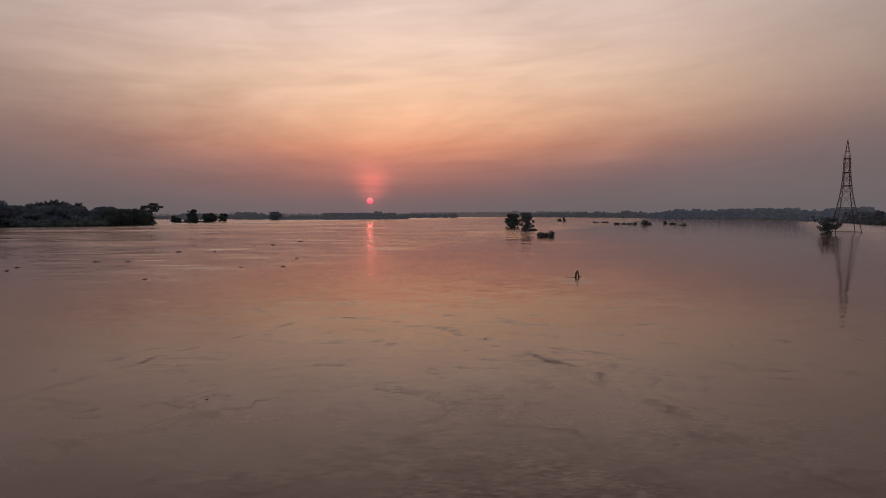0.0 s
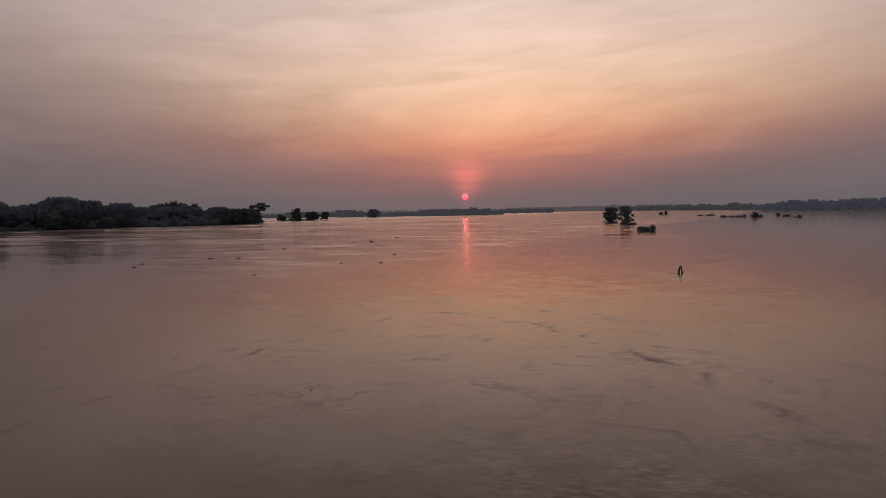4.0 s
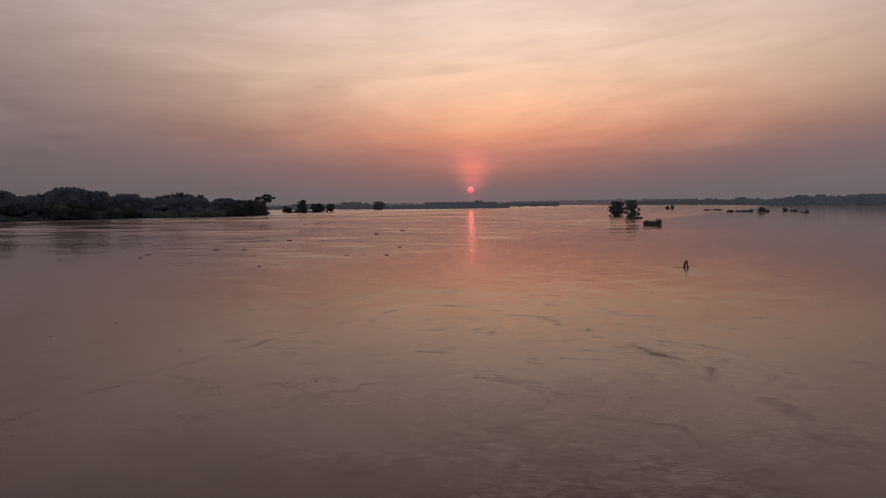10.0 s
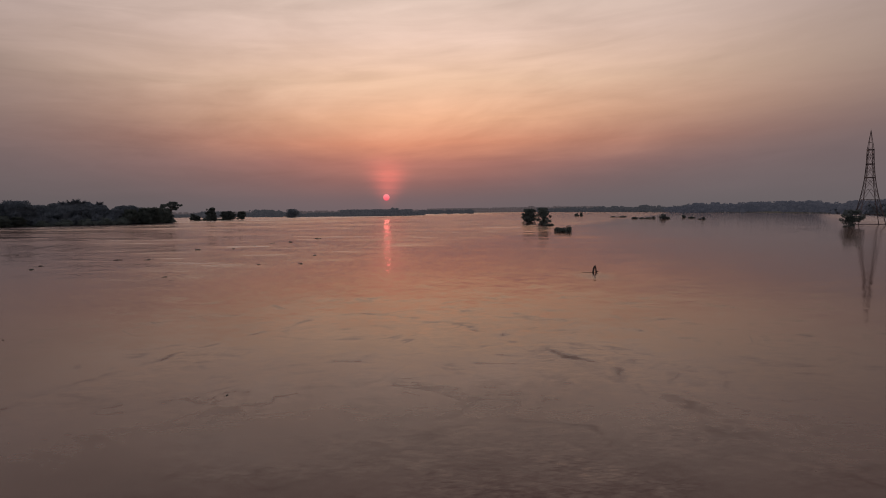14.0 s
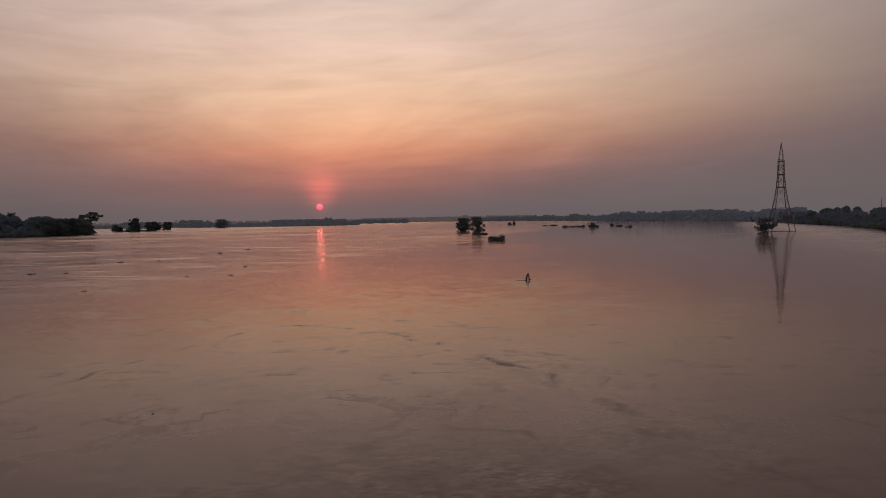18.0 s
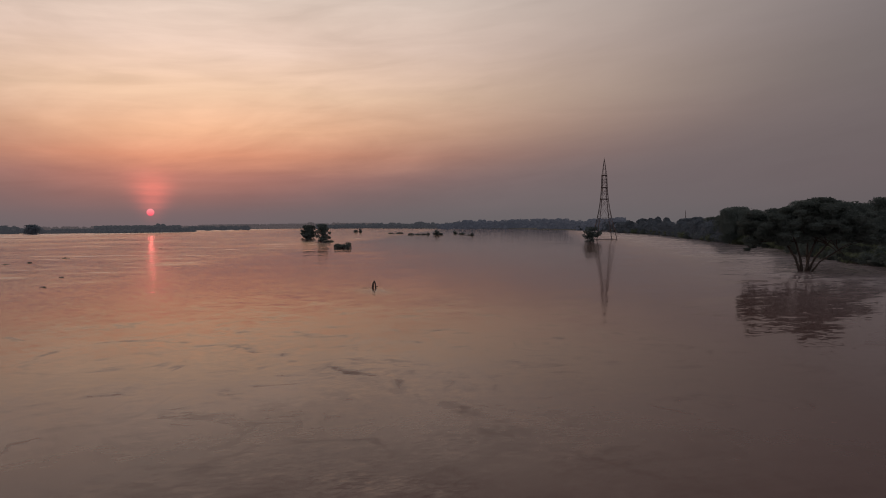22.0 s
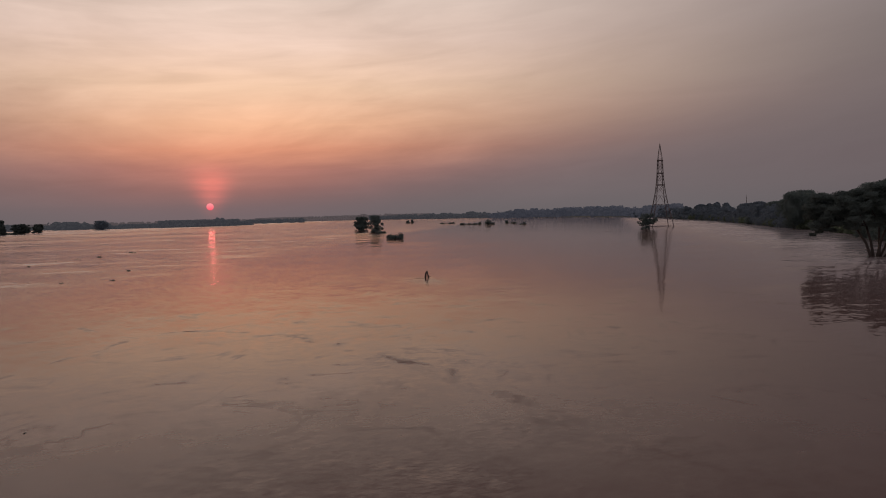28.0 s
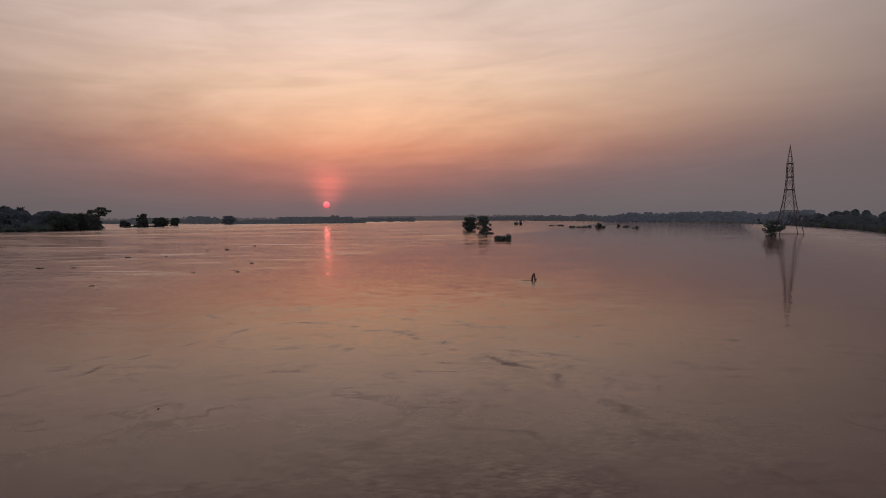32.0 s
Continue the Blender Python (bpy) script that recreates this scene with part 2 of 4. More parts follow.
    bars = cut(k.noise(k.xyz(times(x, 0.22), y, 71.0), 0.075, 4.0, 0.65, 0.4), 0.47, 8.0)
    # in the fast current the streaks are mixed towards a paler colour
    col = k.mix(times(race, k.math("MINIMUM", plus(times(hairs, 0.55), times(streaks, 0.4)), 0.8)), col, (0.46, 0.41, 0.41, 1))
    bands = cut(k.noise(pos, 0.045, 5.0, 0.62, 1.5), 0.5, 6.0)
    # the water is broken where it swirls round the stump, and upstream of it in a fan
    sx, sy = minus(x, 18.4), minus(y, 88.5)
    wake = k.math("EXPONENT", k.math("DIVIDE", plus(times(times(sx, sx), 0.6), times(times(sy, sy), 0.16)), -4.0))
    fx, fy = plus(x, -6.0), minus(y, 74.0)
    fan = k.math("EXPONENT", k.math("DIVIDE", plus(times(fx, fx), times(times(fy, fy), 0.5)), -190.0))
    # the long arched shear line before the bridge, and the rims of slow boils
    ax = plus(x, 8.0)
    bend = k.math("MULTIPLY_ADD", k.math("MULTIPLY_ADD", x, -0.25, -1.5, clamp=True), 0.07, 0.078)
    arch = minus(plus(y, times(times(ax, ax), bend)), 56.5)
    arch = k.math("DIVIDE", arch, k.math("SQRT", plus(1.0, times(times(ax, ax), 0.04))))
    arch = plus(arch, times(minus(k.noise(pos, 0.13, 5.0, 0.66), 0.5), 7.0))
    shear = times(line(arch, 1.7), cut(k.noise(pos, 0.36, 4.0, 0.62), 0.45, 6.0))
    stirred = line(arch, 0.14)
    rim = k.noise(k.xyz(x, times(y, 1.2), 5.0), 0.085, 5.0, 0.52, 1.6)
    rim = times(line(minus(rim, 0.5), 32.0), cut(k.noise(pos, 0.21, 4.0, 0.65), 0.485, 8.0))
    rim2 = k.noise(k.xyz(x, times(y, 1.1), 15.0), 0.2, 4.0, 0.52, 1.2)
    rim2 = times(line(minus(rim2, 0.52), 22.0), cut(k.noise(k.xyz(x, y, 31.0), 0.16, 4.0, 0.65), 0.52, 8.0))
    fleck = times(cut(k.noise(k.xyz(times(x, 0.5), y, 41.0), 0.45, 4.0, 0.6, 0.5), 0.60, 9.0), cut(k.noise(k.xyz(x, y, 51.0), 0.05, 3.0, 0.6, 0.8), 0.5, 6.0))
    # boils close by: patches of fine wrinkles
    close = k.math("EXPONENT", k.math("DIVIDE", plus(times(plus(x, -3.0), plus(x, -3.0)), times(times(minus(y, 20.0), minus(y, 20.0)), 3.0)), -190.0))
    boil = times(cut(k.noise(k.xyz(times(x, 0.7), y, 9.0), 0.16, 4.0, 0.6, 1.2), 0.47, 4.0), plus(0.25, close))
    gust = cut(k.noise(k.xyz(times(x, 0.5), y, 61.0), 0.09, 5.0, 0.65, 0.8), 0.46, 4.0)
    glint = times(k.math("MULTIPLY_ADD", y, 1 / 55.0, -0.8, clamp=True), times(k.math("MULTIPLY_ADD", x, -1 / 34.0, 0.75, clamp=True), k.math("MULTIPLY_ADD", x, 1 / 40.0, 1.7, clamp=True)))
    rx, ry = minus(x, 38.0), minus(y, 330.0)
    lee = k.math("EXPONENT", plus(k.math("DIVIDE", times(rx, rx), -900.0), k.math("DIVIDE", times(ry, ry), -22000.0)))
    reach = k.math("MULTIPLY_ADD", off_r, -1 / 22.0, 3.0, clamp=True)
    # slopes of the surface at four sizes
    flow = k.xyz(times(x, 0.75), times(y, 1.25), 0.0)
    fine = slopes(flow, 2.3, 3.0, 0.6, 0.4)
    tiny = slopes(k.xyz(times(x, 0.45), y, 0.0), 6.5, 2.0, 0.5, 0.6)
    mid = slopes(flow, 0.6, 4.0, 0.6, 0.8)
    big = slopes(flow, 0.12, 4.0, 0.55, 1.2)
    vast = slopes(k.xyz(times(x, 0.6), y, 3.0), 0.02, 3.0, 0.55, 0.8)
    a_fine = plus(0.045, times(boil, 0.10), times(bands, 0.02), times(stirred, 0.03), times(times(race, minus(1.0, times(lap_l, 0.85))), plus(0.04, times(gust, 0.3))), times(glint, 0.11), times(lap_r, 0.06), times(wake, 0.3))
    a_mid = plus(0.030, times(boil, 0.07), times(bands, 0.02), times(stirred, 0.03), times(race, plus(0.05, times(streaks, 0.05))), times(fan, 0.05), times(lap_r, 0.09), times(reach, 0.06), times(lee, 0.05))
    a_big = plus(0.020, times(race, 0.02), times(fan, 0.03), times(lap_r, 0.05))
    a_vast = plus(0.012, times(race, 0.03))
    away = k.math("MULTIPLY_ADD", y, 1 / 32.0, -0.55, clamp=True)
    grain = plus(0.35, times(k.noise(pos, 1.1, 3.0, 0.65), 1.3))
    here = k.math("MULTIPLY_ADD", y, -1 / 30.0, 3.1, clamp=True)
    # dark wave faces imitated: tilted lines whose reflection is cut to darken them
    dark_lines = times(times(here, times(grain, plus(0.3, times(away, 0.7)))), k.math("MINIMUM", plus(times(shear, 1.3), times(rim, 0.8), times(rim2, 0.6), times(fleck, 0.55)), 1.25))
    lean = plus(times(dark_lines, 0.05), times(wake, 0.03))
    lean = plus(lean, times(race, times(plus(times(streaks, 0.07), times(hairs, 0.09)), plus(0.75, times(sheets, 0.25)))), times(lap_l, plus(times(bars, 0.045), times(hairs, 0.04))), times(strip_l, plus(0.02, times(bars, 0.05))), times(lap_r, plus(0.055, times(streaks, 0.07), times(hairs, 0.06))), times(sheets, plus(times(lap_l, 0.04), times(race, 0.022))))
    a_tiny = plus(0.01, times(boil, 0.16), times(stirred, 0.02))
    lean = plus(lean, times(lee, plus(0.008, times(streaks, 0.05), times(hairs, 0.05))), times(reach, times(hairs, 0.03)))
    nx = plus(times(tiny[0], a_tiny), times(fine[0], plus(a_fine, times(race, 0.30), times(glint, 0.22))), times(mid[0], a_mid), times(big[0], a_big), times(vast[0], a_vast))
    ny = plus(times(tiny[1], a_tiny), times(fine[1], a_fine), times(mid[1], a_mid), times(big[1], a_big), times(vast[1], a_vast))
    up = k.add("ShaderNodeVectorMath")
    up.operation = "NORMALIZE"
    k.link(k.xyz(nx, minus(ny, lean), 1.0), up.inputs[0])
    # glassy water, broken where the breeze and the current ruffle it
    lobes = []
    for rough in (k.math("MULTIPLY_ADD", race, 0.02, 0.06), 0.26):
        p = k.add("ShaderNodeBsdfPrincipled")
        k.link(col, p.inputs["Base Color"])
        k.link(up.outputs[0], p.inputs["Normal"])
        k.put(p.inputs["Roughness"], rough)
        p.inputs["IOR"].default_value = 1.333
        k.put(p.inputs["Specular IOR Level"], k.math("MULTIPLY_ADD", plus(times(dark_lines, 0.8), dulled), -0.5, 0.5, clamp=True))
        lobes.append(p.outputs[0])
    ruffled = plus(0.10, times(bands, 0.16), times(race, plus(0.10, times(streaks, 0.3))), times(wake, 0.5), times(lap_r, 0.12))
    mixed = k.add("ShaderNodeMixShader")
    k.link(k.math("MINIMUM", ruffled, 0.8), mixed.inputs[0])
    k.link(lobes[0], mixed.inputs[1])
    k.link(lobes[1], mixed.inputs[2])
    out = k.add("ShaderNodeOutputMaterial")
    k.link(mixed.outputs[0], out.inputs[0])
    return m


WATER = water_material()
LEAF = material("foliage", (0.076, 0.094, 0.086), 0.65, vary=0.2, scale=0.4, island=0.2, spec=0.1, thin=True)
# the same foliage with shade put into its colour, for crowns standing out dark
LEAF_SHADED = material("dark_foliage", (0.056, 0.069, 0.062), 0.65, vary=0.2, scale=0.4, island=0.2, spec=0.1, thin=True)
LEAF_LIGHT = material("foliage_light", (0.082, 0.100, 0.066), 0.65, vary=0.35, scale=0.4, island=0.4, spec=0.15, thin=True)
# leaves of the more distant banks: bluish aerial haze put into the base colour
LEAF_HAZED = material("blue_green_foliage", (0.096, 0.115, 0.132), 0.8, vary=0.08, scale=0.05, island=0.06, spec=0.05, thin=True)
LEAF_PALM = material("palm_leaf", (0.080, 0.092, 0.105), 0.6, vary=0.15, scale=0.6, spec=0.1, thin=True)
# distant woods: the air's haze over them is put in as emission
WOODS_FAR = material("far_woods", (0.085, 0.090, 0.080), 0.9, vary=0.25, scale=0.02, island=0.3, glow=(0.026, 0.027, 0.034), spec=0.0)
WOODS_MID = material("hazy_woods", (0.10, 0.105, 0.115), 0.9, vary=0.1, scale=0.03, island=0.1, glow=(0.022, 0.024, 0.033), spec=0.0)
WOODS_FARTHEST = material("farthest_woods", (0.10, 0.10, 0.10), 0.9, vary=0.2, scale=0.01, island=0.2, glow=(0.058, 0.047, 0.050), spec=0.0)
BARK = material("bark", (0.085, 0.062, 0.045), 0.9, vary=0.4, scale=1.5, bump=0.03, bump_scale=12)
WET_WOOD = material("wet_wood", (0.050, 0.036, 0.028), 0.55, vary=0.4, scale=4.0, bump=0.02, bump_scale=25)
SOIL = material("bank_soil", (0.125, 0.122, 0.092), 0.95, vary=0.4, scale=0.15, bump=0.1, bump_scale=1.5)
GRASS = material("grass", (0.12, 0.14, 0.10), 0.8, vary=0.4, scale=0.3, island=0.5, spec=0.2)
STEEL = material("galvanised_steel", (0.115, 0.088, 0.085), 0.6, metal=0.3, vary=0.25, scale=0.8)
CONCRETE = material("weathered_concrete", (0.13, 0.12, 0.125), 0.9, vary=0.8, scale=9.0, bump=0.012, bump_scale=40)


def limewash_material():
    """Old whitewash, worn through to dark concrete, palest along the edges, paler on faces that look up."""
    m = bpy.data.materials.new("worn_limewash")
    m.use_nodes = True
    k = Nodes(m.node_tree)
    co = k.add("ShaderNodeTexCoord").outputs["Object"]
    wear = k.math("ADD", k.math("MULTIPLY", k.noise(co, 7.0, 6.0, 0.7, 0.6), 0.7), k.math("MULTIPLY", k.noise(co, 34.0, 4.0, 0.65), 0.3))
    geo = k.add("ShaderNodeNewGeometry")
    flat = k.add("ShaderNodeSeparateXYZ")
    k.link(geo.outputs["Normal"], flat.inputs[0])
    wear = k.math("ADD", wear, k.math("MULTIPLY", k.math("SUBTRACT", geo.outputs["Pointiness"], 0.5), 4.0))
    wear = k.math("ADD", wear, k.math("MULTIPLY", k.math("MAXIMUM", flat.outputs[2], 0.0), 0.10))
    col = k.ramp(wear, [(0.48, (0.02, 0.018, 0.021, 1)), (0.61, (0.035, 0.032, 0.035, 1)), (0.70, (0.13, 0.12, 0.122, 1)), (0.84, (0.42, 0.40, 0.40, 1))])
    p = k.add("ShaderNodeBsdfPrincipled")
    k.link(col, p.inputs["Base Color"])
    p.inputs["Roughness"].default_value = 0.9
    b = k.add("ShaderNodeBump")
    b.inputs["Distance"].default_value = 0.008
    k.link(k.noise(co, 60.0, 5.0, 0.65), b.inputs["Height"])
    k.link(b.outputs[0], p.inputs["Normal"])
    out = k.add("ShaderNodeOutputMaterial")
    k.link(p.outputs[0], out.inputs[0])
    return m


LIMEWASH = limewash_material()
PLASTER = material("yellow_plaster", (0.58, 0.45, 0.29), 0.85, vary=0.18, scale=0.7, bump=0.01, bump_scale=8)
WHITE_SHEET = material("white_sheet", (0.36, 0.35, 0.35), 0.8, vary=0.15, scale=1.0)
ROOFING = material("roof_sheet", (0.20, 0.15, 0.12), 0.8, vary=0.3, scale=1.2)
DARK_WOOD = material("dark_wood", (0.06, 0.045, 0.035), 0.8, vary=0.3, scale=2.0)
GLASS_DARK = material("window_glass", (0.02, 0.022, 0.025), 0.08, vary=0.1, scale=1.0)


# ---- shape helpers ----
def at(az, d, z=0.0):
    a = radians(az)
    return Vector((d * math.sin(a), d * math.cos(a), z))


def thing(name, label, category, group="", kind="", loc=(0, 0, 0)):
    ob = new(name)
    ob.location = loc
    ob.empty_display_size = 0.5
    return tagged(ob, label, category, group, kind)


def mesh_of(name, verts, faces, mat, smooth=False):
    me = bpy.data.meshes.new(name)
    me.from_pydata([tuple(v) for v in verts], [], [tuple(f) for f in faces])
    me.materials.append(mat)
    if smooth:
        me.polygons.foreach_set("use_smooth", [True] * len(me.polygons))
    me.update()
    return me


def quads(name, v, mat):
    """A mesh of loose quads from an array n x 4 x 3."""
    n = len(v)
    me = bpy.data.meshes.new(name)
    me.vertices.add(4 * n)
    me.vertices.foreach_set("co", np.asarray(v, dtype=np.float32).ravel())
    me.loops.add(4 * n)
    me.loops.foreach_set("vertex_index", np.arange(4 * n, dtype=np.int32))
    me.polygons.add(n)
    me.polygons.foreach_set("loop_start", np.arange(0, 4 * n, 4, dtype=np.int32))
    me.polygons.foreach_set("loop_total", np.full(n, 4, dtype=np.int32))
    me.materials.append(mat)
    me.update(calc_edges=True)
    return me


def part(name, me, parent, label=""):
    ob = new(name, me)
    ob.parent = parent
    return tagged(ob, label)


def tube(pts, radii, sides=7):
    """Vertices and faces of a tapered limb along pts."""
    v, f = [], []
    pts = [Vector(p) for p in pts]
    for i, p in enumerate(pts):
        d = (pts[min(i + 1, len(pts) - 1)] - pts[max(i - 1, 0)]).normalized()
        u = d.cross(Vector((0.31, 0.9, 0.12))).normalized()
        w = d.cross(u)
        for s in range(sides):
            a = 2 * math.pi * s / sides
            v.append(p + (u * math.cos(a) + w * math.sin(a)) * radii[i])
    for i in range(len(pts) - 1):
        for s in range(sides):
            a, b = i * sides + s, i * sides + (s + 1) % sides
            f.append((a, b, b + sides, a + sides))
    f.append(tuple(range(sides))[::-1])
    f.append(tuple(range((len(pts) - 1) * sides, len(pts) * sides)))
    return v, f


def join(pieces):
    v, f = [], []
    for pv, pf in pieces:
        o = len(v)
        v += list(pv)
        f += [tuple(i + o for i in face) for face in pf]
    return v, f


def limb(rng, a, b, r0, r1, sag=0.1, n=6):
    a, b = Vector(a), Vector(b)
    span = (b - a).length
    pts, rad = [], []
    for i in range(n):
        t = i / (n - 1)
        p = a.lerp(b, t) + Vector((rng.normal(), rng.normal(), 0)) * span * 0.025 * (0 < i < n - 1)
        p.z += sag * span * math.sin(math.pi * t)
        pts.append(p)
        rad.append(r0 + (r1 - r0) * t)
    return tube(pts, rad)


def leaves(rng, centres, radii, count, size, flat=0.75, shell=0.5, face=0.15):
    """Leaf quads in clumps: an array n x 4 x 3."""
    centres, radii = np.asarray(centres), np.asarray(radii)
    w = radii ** 2 / (radii ** 2).sum()
    pick = rng.choice(len(centres), count, p=w)
    d = rng.normal(size=(count, 3))
    d /= np.linalg.norm(d, axis=1)[:, None]
    r = (shell + (1 - shell) * rng.random(count)) * radii[pick]
    c = centres[pick] + d * r[:, None] * np.array((1, 1, flat))
    n = rng.normal(size=(count, 3)) + d * face
    n /= np.linalg.norm(n, axis=1)[:, None]
    u = np.cross(n, rng.normal(size=(count, 3)))
    u /= np.linalg.norm(u, axis=1)[:, None] + 1e-9
    v = np.cross(n, u)
    s = (size * (0.6 + 0.8 * rng.random(count)))[:, None]
    return np.stack([c - u * s * 0.5, c - v * s * 0.28, c + u * s * 0.5, c + v * s * 0.28], 1)


def cores(rng, centres, radii, flat=0.75, size=0.72):
    """The dense heart of each leaf clump: a small uneven ball of quads."""
    seg, ring = 7, 4
    th = np.linspace(0, math.pi, ring + 1)
    ph = np.linspace(0, 2 * math.pi, seg + 1)[:-1]
    out = []
    for c, r in zip(np.asarray(centres), np.asarray(radii)):
        turn = rng.random() * 6.28
        p = np.stack([np.sin(th)[:, None] * np.cos(ph + turn), np.sin(th)[:, None] * np.sin(ph + turn), np.repeat(np.cos(th)[:, None], seg, 1) * flat], 2)
        p = p * (r * size * (0.8 + 0.4 * rng.random((ring + 1, seg, 1)))) + c
        p[0], p[-1] = p[0].mean(0), p[-1].mean(0)
        q = np.roll(p, -1, 1)
        out.append(np.stack([p[:-1], p[1:], q[1:], q[:-1]], 2).reshape(-1, 4, 3))
    return np.concatenate(out)


def heart(rng, centre, rx, rz, seg=18, ring=11):
    """The dense inside of a whole crown: one uneven dome."""
    th = np.linspace(0, math.pi, ring + 1)[:, None]
    ph = np.linspace(0, 2 * math.pi, seg + 1)[:-1][None, :]
    a, b, c = rng.random(3) * 6.28
    bump = 1 + 0.09 * np.sin(3 * ph + a + 2 * th) + 0.08 * np.sin(5 * ph + b - 3 * th) + 0.06 * np.sin(7 * th + c + 2 * ph)
    d = np.stack([np.sin(th) * np.cos(ph) * rx, np.sin(th) * np.sin(ph) * rx, np.cos(th) * rz + 0 * ph], 2) * bump[:, :, None] + np.array(centre)
    d[0], d[-1] = d[0].mean(0), d[-1].mean(0)
    q = np.roll(d, -1, 1)
    return np.stack([d[:-1], d[1:], q[1:], q[:-1]], 2).reshape(-1, 4, 3)


PADS = [(0.15, 0.0, 0.97, 0.34), (0.2, 0.1, 0.84, 0.55), (-0.55, 0.1, 0.72, 0.36), (0.62, -0.2, 0.66, 0.42), (-0.2, -0.3, 0.60, 0.34), (-0.72, 0.0, 0.44, 0.24), (0.3, 0.2, 0.38, 0.5), (0.1, -0.3, 0.16, 0.62), (-0.3, 0.3, 0.02, 0.5)]


def crown_clumps(rng, style, h, hb, r, n):
    """Centres and radii of the leaf clumps of a crown."""
    c, rad = [], []
    for i in range(n):
        a, q = rng.random() * 2 * math.pi, math.sqrt(rng.random())
        if style == "umbrella":
            z = h - (h - hb) * (0.12 + 0.5 * q * q) * (0.75 + 0.5 * rng.random())
            rr = r * (0.15 + 0.06 * rng.random())
        elif style == "layers":
            # flat pads of leaves, one over the other, with sky between them
            px, py, pz, pr = PADS[i % len(PADS)]
            z = hb + (h - hb) * (pz - 0.10 * q * q + 0.035 * rng.normal())
            c.append((r * (px + pr * q * math.cos(a)), r * (py + pr * q * math.sin(a)), z))
            rad.append(r * (0.10 + 0.06 * rng.random()))
            continue
        elif style == "tall":
            t = rng.random()
            z = hb + (h - hb) * t
            q *= math.sin(math.pi * min(1, 0.22 + 0.78 * t)) ** 0.7 + 0.12
            rr = r * (0.24 + 0.12 * rng.random())
        elif style == "dense":
            t = rng.random() ** 0.85
            z = hb + (h - hb) * t
            q *= 0.62 + 0.38 * math.sin(math.pi * min(1.0, 0.12 + t * 0.95)) if t < 0.55 else math.sqrt(max(0.05, 1 - ((t - 0.55) / 0.5) ** 2))
            rr = r * (0.19 + 0.12 * rng.random())
        elif style == "bush":
            z = h * (0.08 + (0.25 + 0.6 * rng.random()) * (1 - 0.85 * q * q))
            rr = r * (0.22 + 0.14 * rng.random())
        else:
            top = math.sqrt(max(0.0, 1 - q * q))
            z = (hb + h) / 2 + (h - hb) / 2 * (top if rng.random() < 0.75 else -top * 0.7) * (0.7 + 0.3 * rng.random())
            rr = r * (0.19 + 0.12 * rng.random())
        k = 0.9 if style != "bush" else 0.8
        c.append((r * k * q * math.cos(a), r * k * q * math.sin(a), min(z, h - rr * 0.55)))
        rad.append(rr)
    return np.array(c), np.array(rad)


def make_tree(seed, style, h, hb, r, label, count, leaf, clumps=34, mat=None, group="", trunk_r=None, limbs=8, name="tree", flat=0.75, face=0.15, full=1.0):
    rng = np.random.default_rng(seed)
    ob = thing(name, label, "bush" if style == "bush" else "tree", group)
    c, rad = crown_clumps(rng, style, h, hb, r, clumps)
    tr = trunk_r or h * 0.022
    pieces = []
    if style == "bush":
        for i in range(5):
            p = c[rng.integers(len(c))]
            pieces.append(limb(rng, (0.1 * r * rng.normal(), 0.1 * r * rng.normal(), -0.6), p, 0.06, 0.02, 0.1))
    else:
        fork = Vector((rng.normal() * 0.15, rng.normal() * 0.15, hb * 0.75 + 0.1 * h))
        pieces.append(limb(rng, (0, 0, -0.8), fork, tr * 1.35, tr, 0.0))
        for i in range(limbs):
            p = Vector(c[int(i * len(c) / limbs)])
            pieces.append(limb(rng, fork, p, tr * 0.62, tr * 0.14, 0.12))
    part("trunk" if style != "bush" else "stems", mesh_of("trunk", *join(pieces), BARK, True), ob)
    if style in ("layers", "umbrella"):
        inside = cores(rng, c, rad, flat, 0.62)
    elif style == "bush":
        inside = heart(rng, (0, 0, h * 0.25), r * 0.6 * full, h * 0.38 * full)
    else:
        inside = heart(rng, (0, 0, (h + hb) / 2), r * (0.6 if style == "tall" else 0.68) * full, (h - hb) * 0.40 * full)
    part("crown", quads("crown", np.concatenate([leaves(rng, c, rad, count, leaf, flat, 0.5, face), inside]), mat or LEAF), ob)
    return ob


def make_palm(seed, h, label, group=""):
    rng = np.random.default_rng(seed)
    ob = thing("palm_tree", label, "palm tree", group)
    top = Vector((rng.normal() * 0.6, rng.normal() * 0.6, h - 2.2))
    part("trunk", mesh_of("trunk", *limb(rng, (0, 0, -0.5), top, 0.26, 0.15, 0.0, 8), BARK, True), ob)
    q = []
    for i in range(44):
        a = i * 2.4 + rng.random() * 0.4
        rise = 1.2 - 1.9 * (i / 44)
        d = Vector((math.cos(a), math.sin(a), 0))
        prev = top
        for s in range(6):
            t = (s + 1) / 6
            p = top + d * 3.2 * t + Vector((0, 0, 3.2 * rise * t - 1.3 * t * t))
            side = d.cross(Vector((0, 0, 1))) * (0.7 * (1 - 0.65 * t))
            drop = Vector((0, 0, -0.35))
            q.append([prev, prev + side + drop, p + side * 0.8 + drop, p])
            q.append([prev, p, p - side * 0.8 + drop, prev - side + drop])
            prev = p
    part("crown", quads("crown", np.array([[tuple(v) for v in f] for f in q]), LEAF_PALM), ob)
    return ob


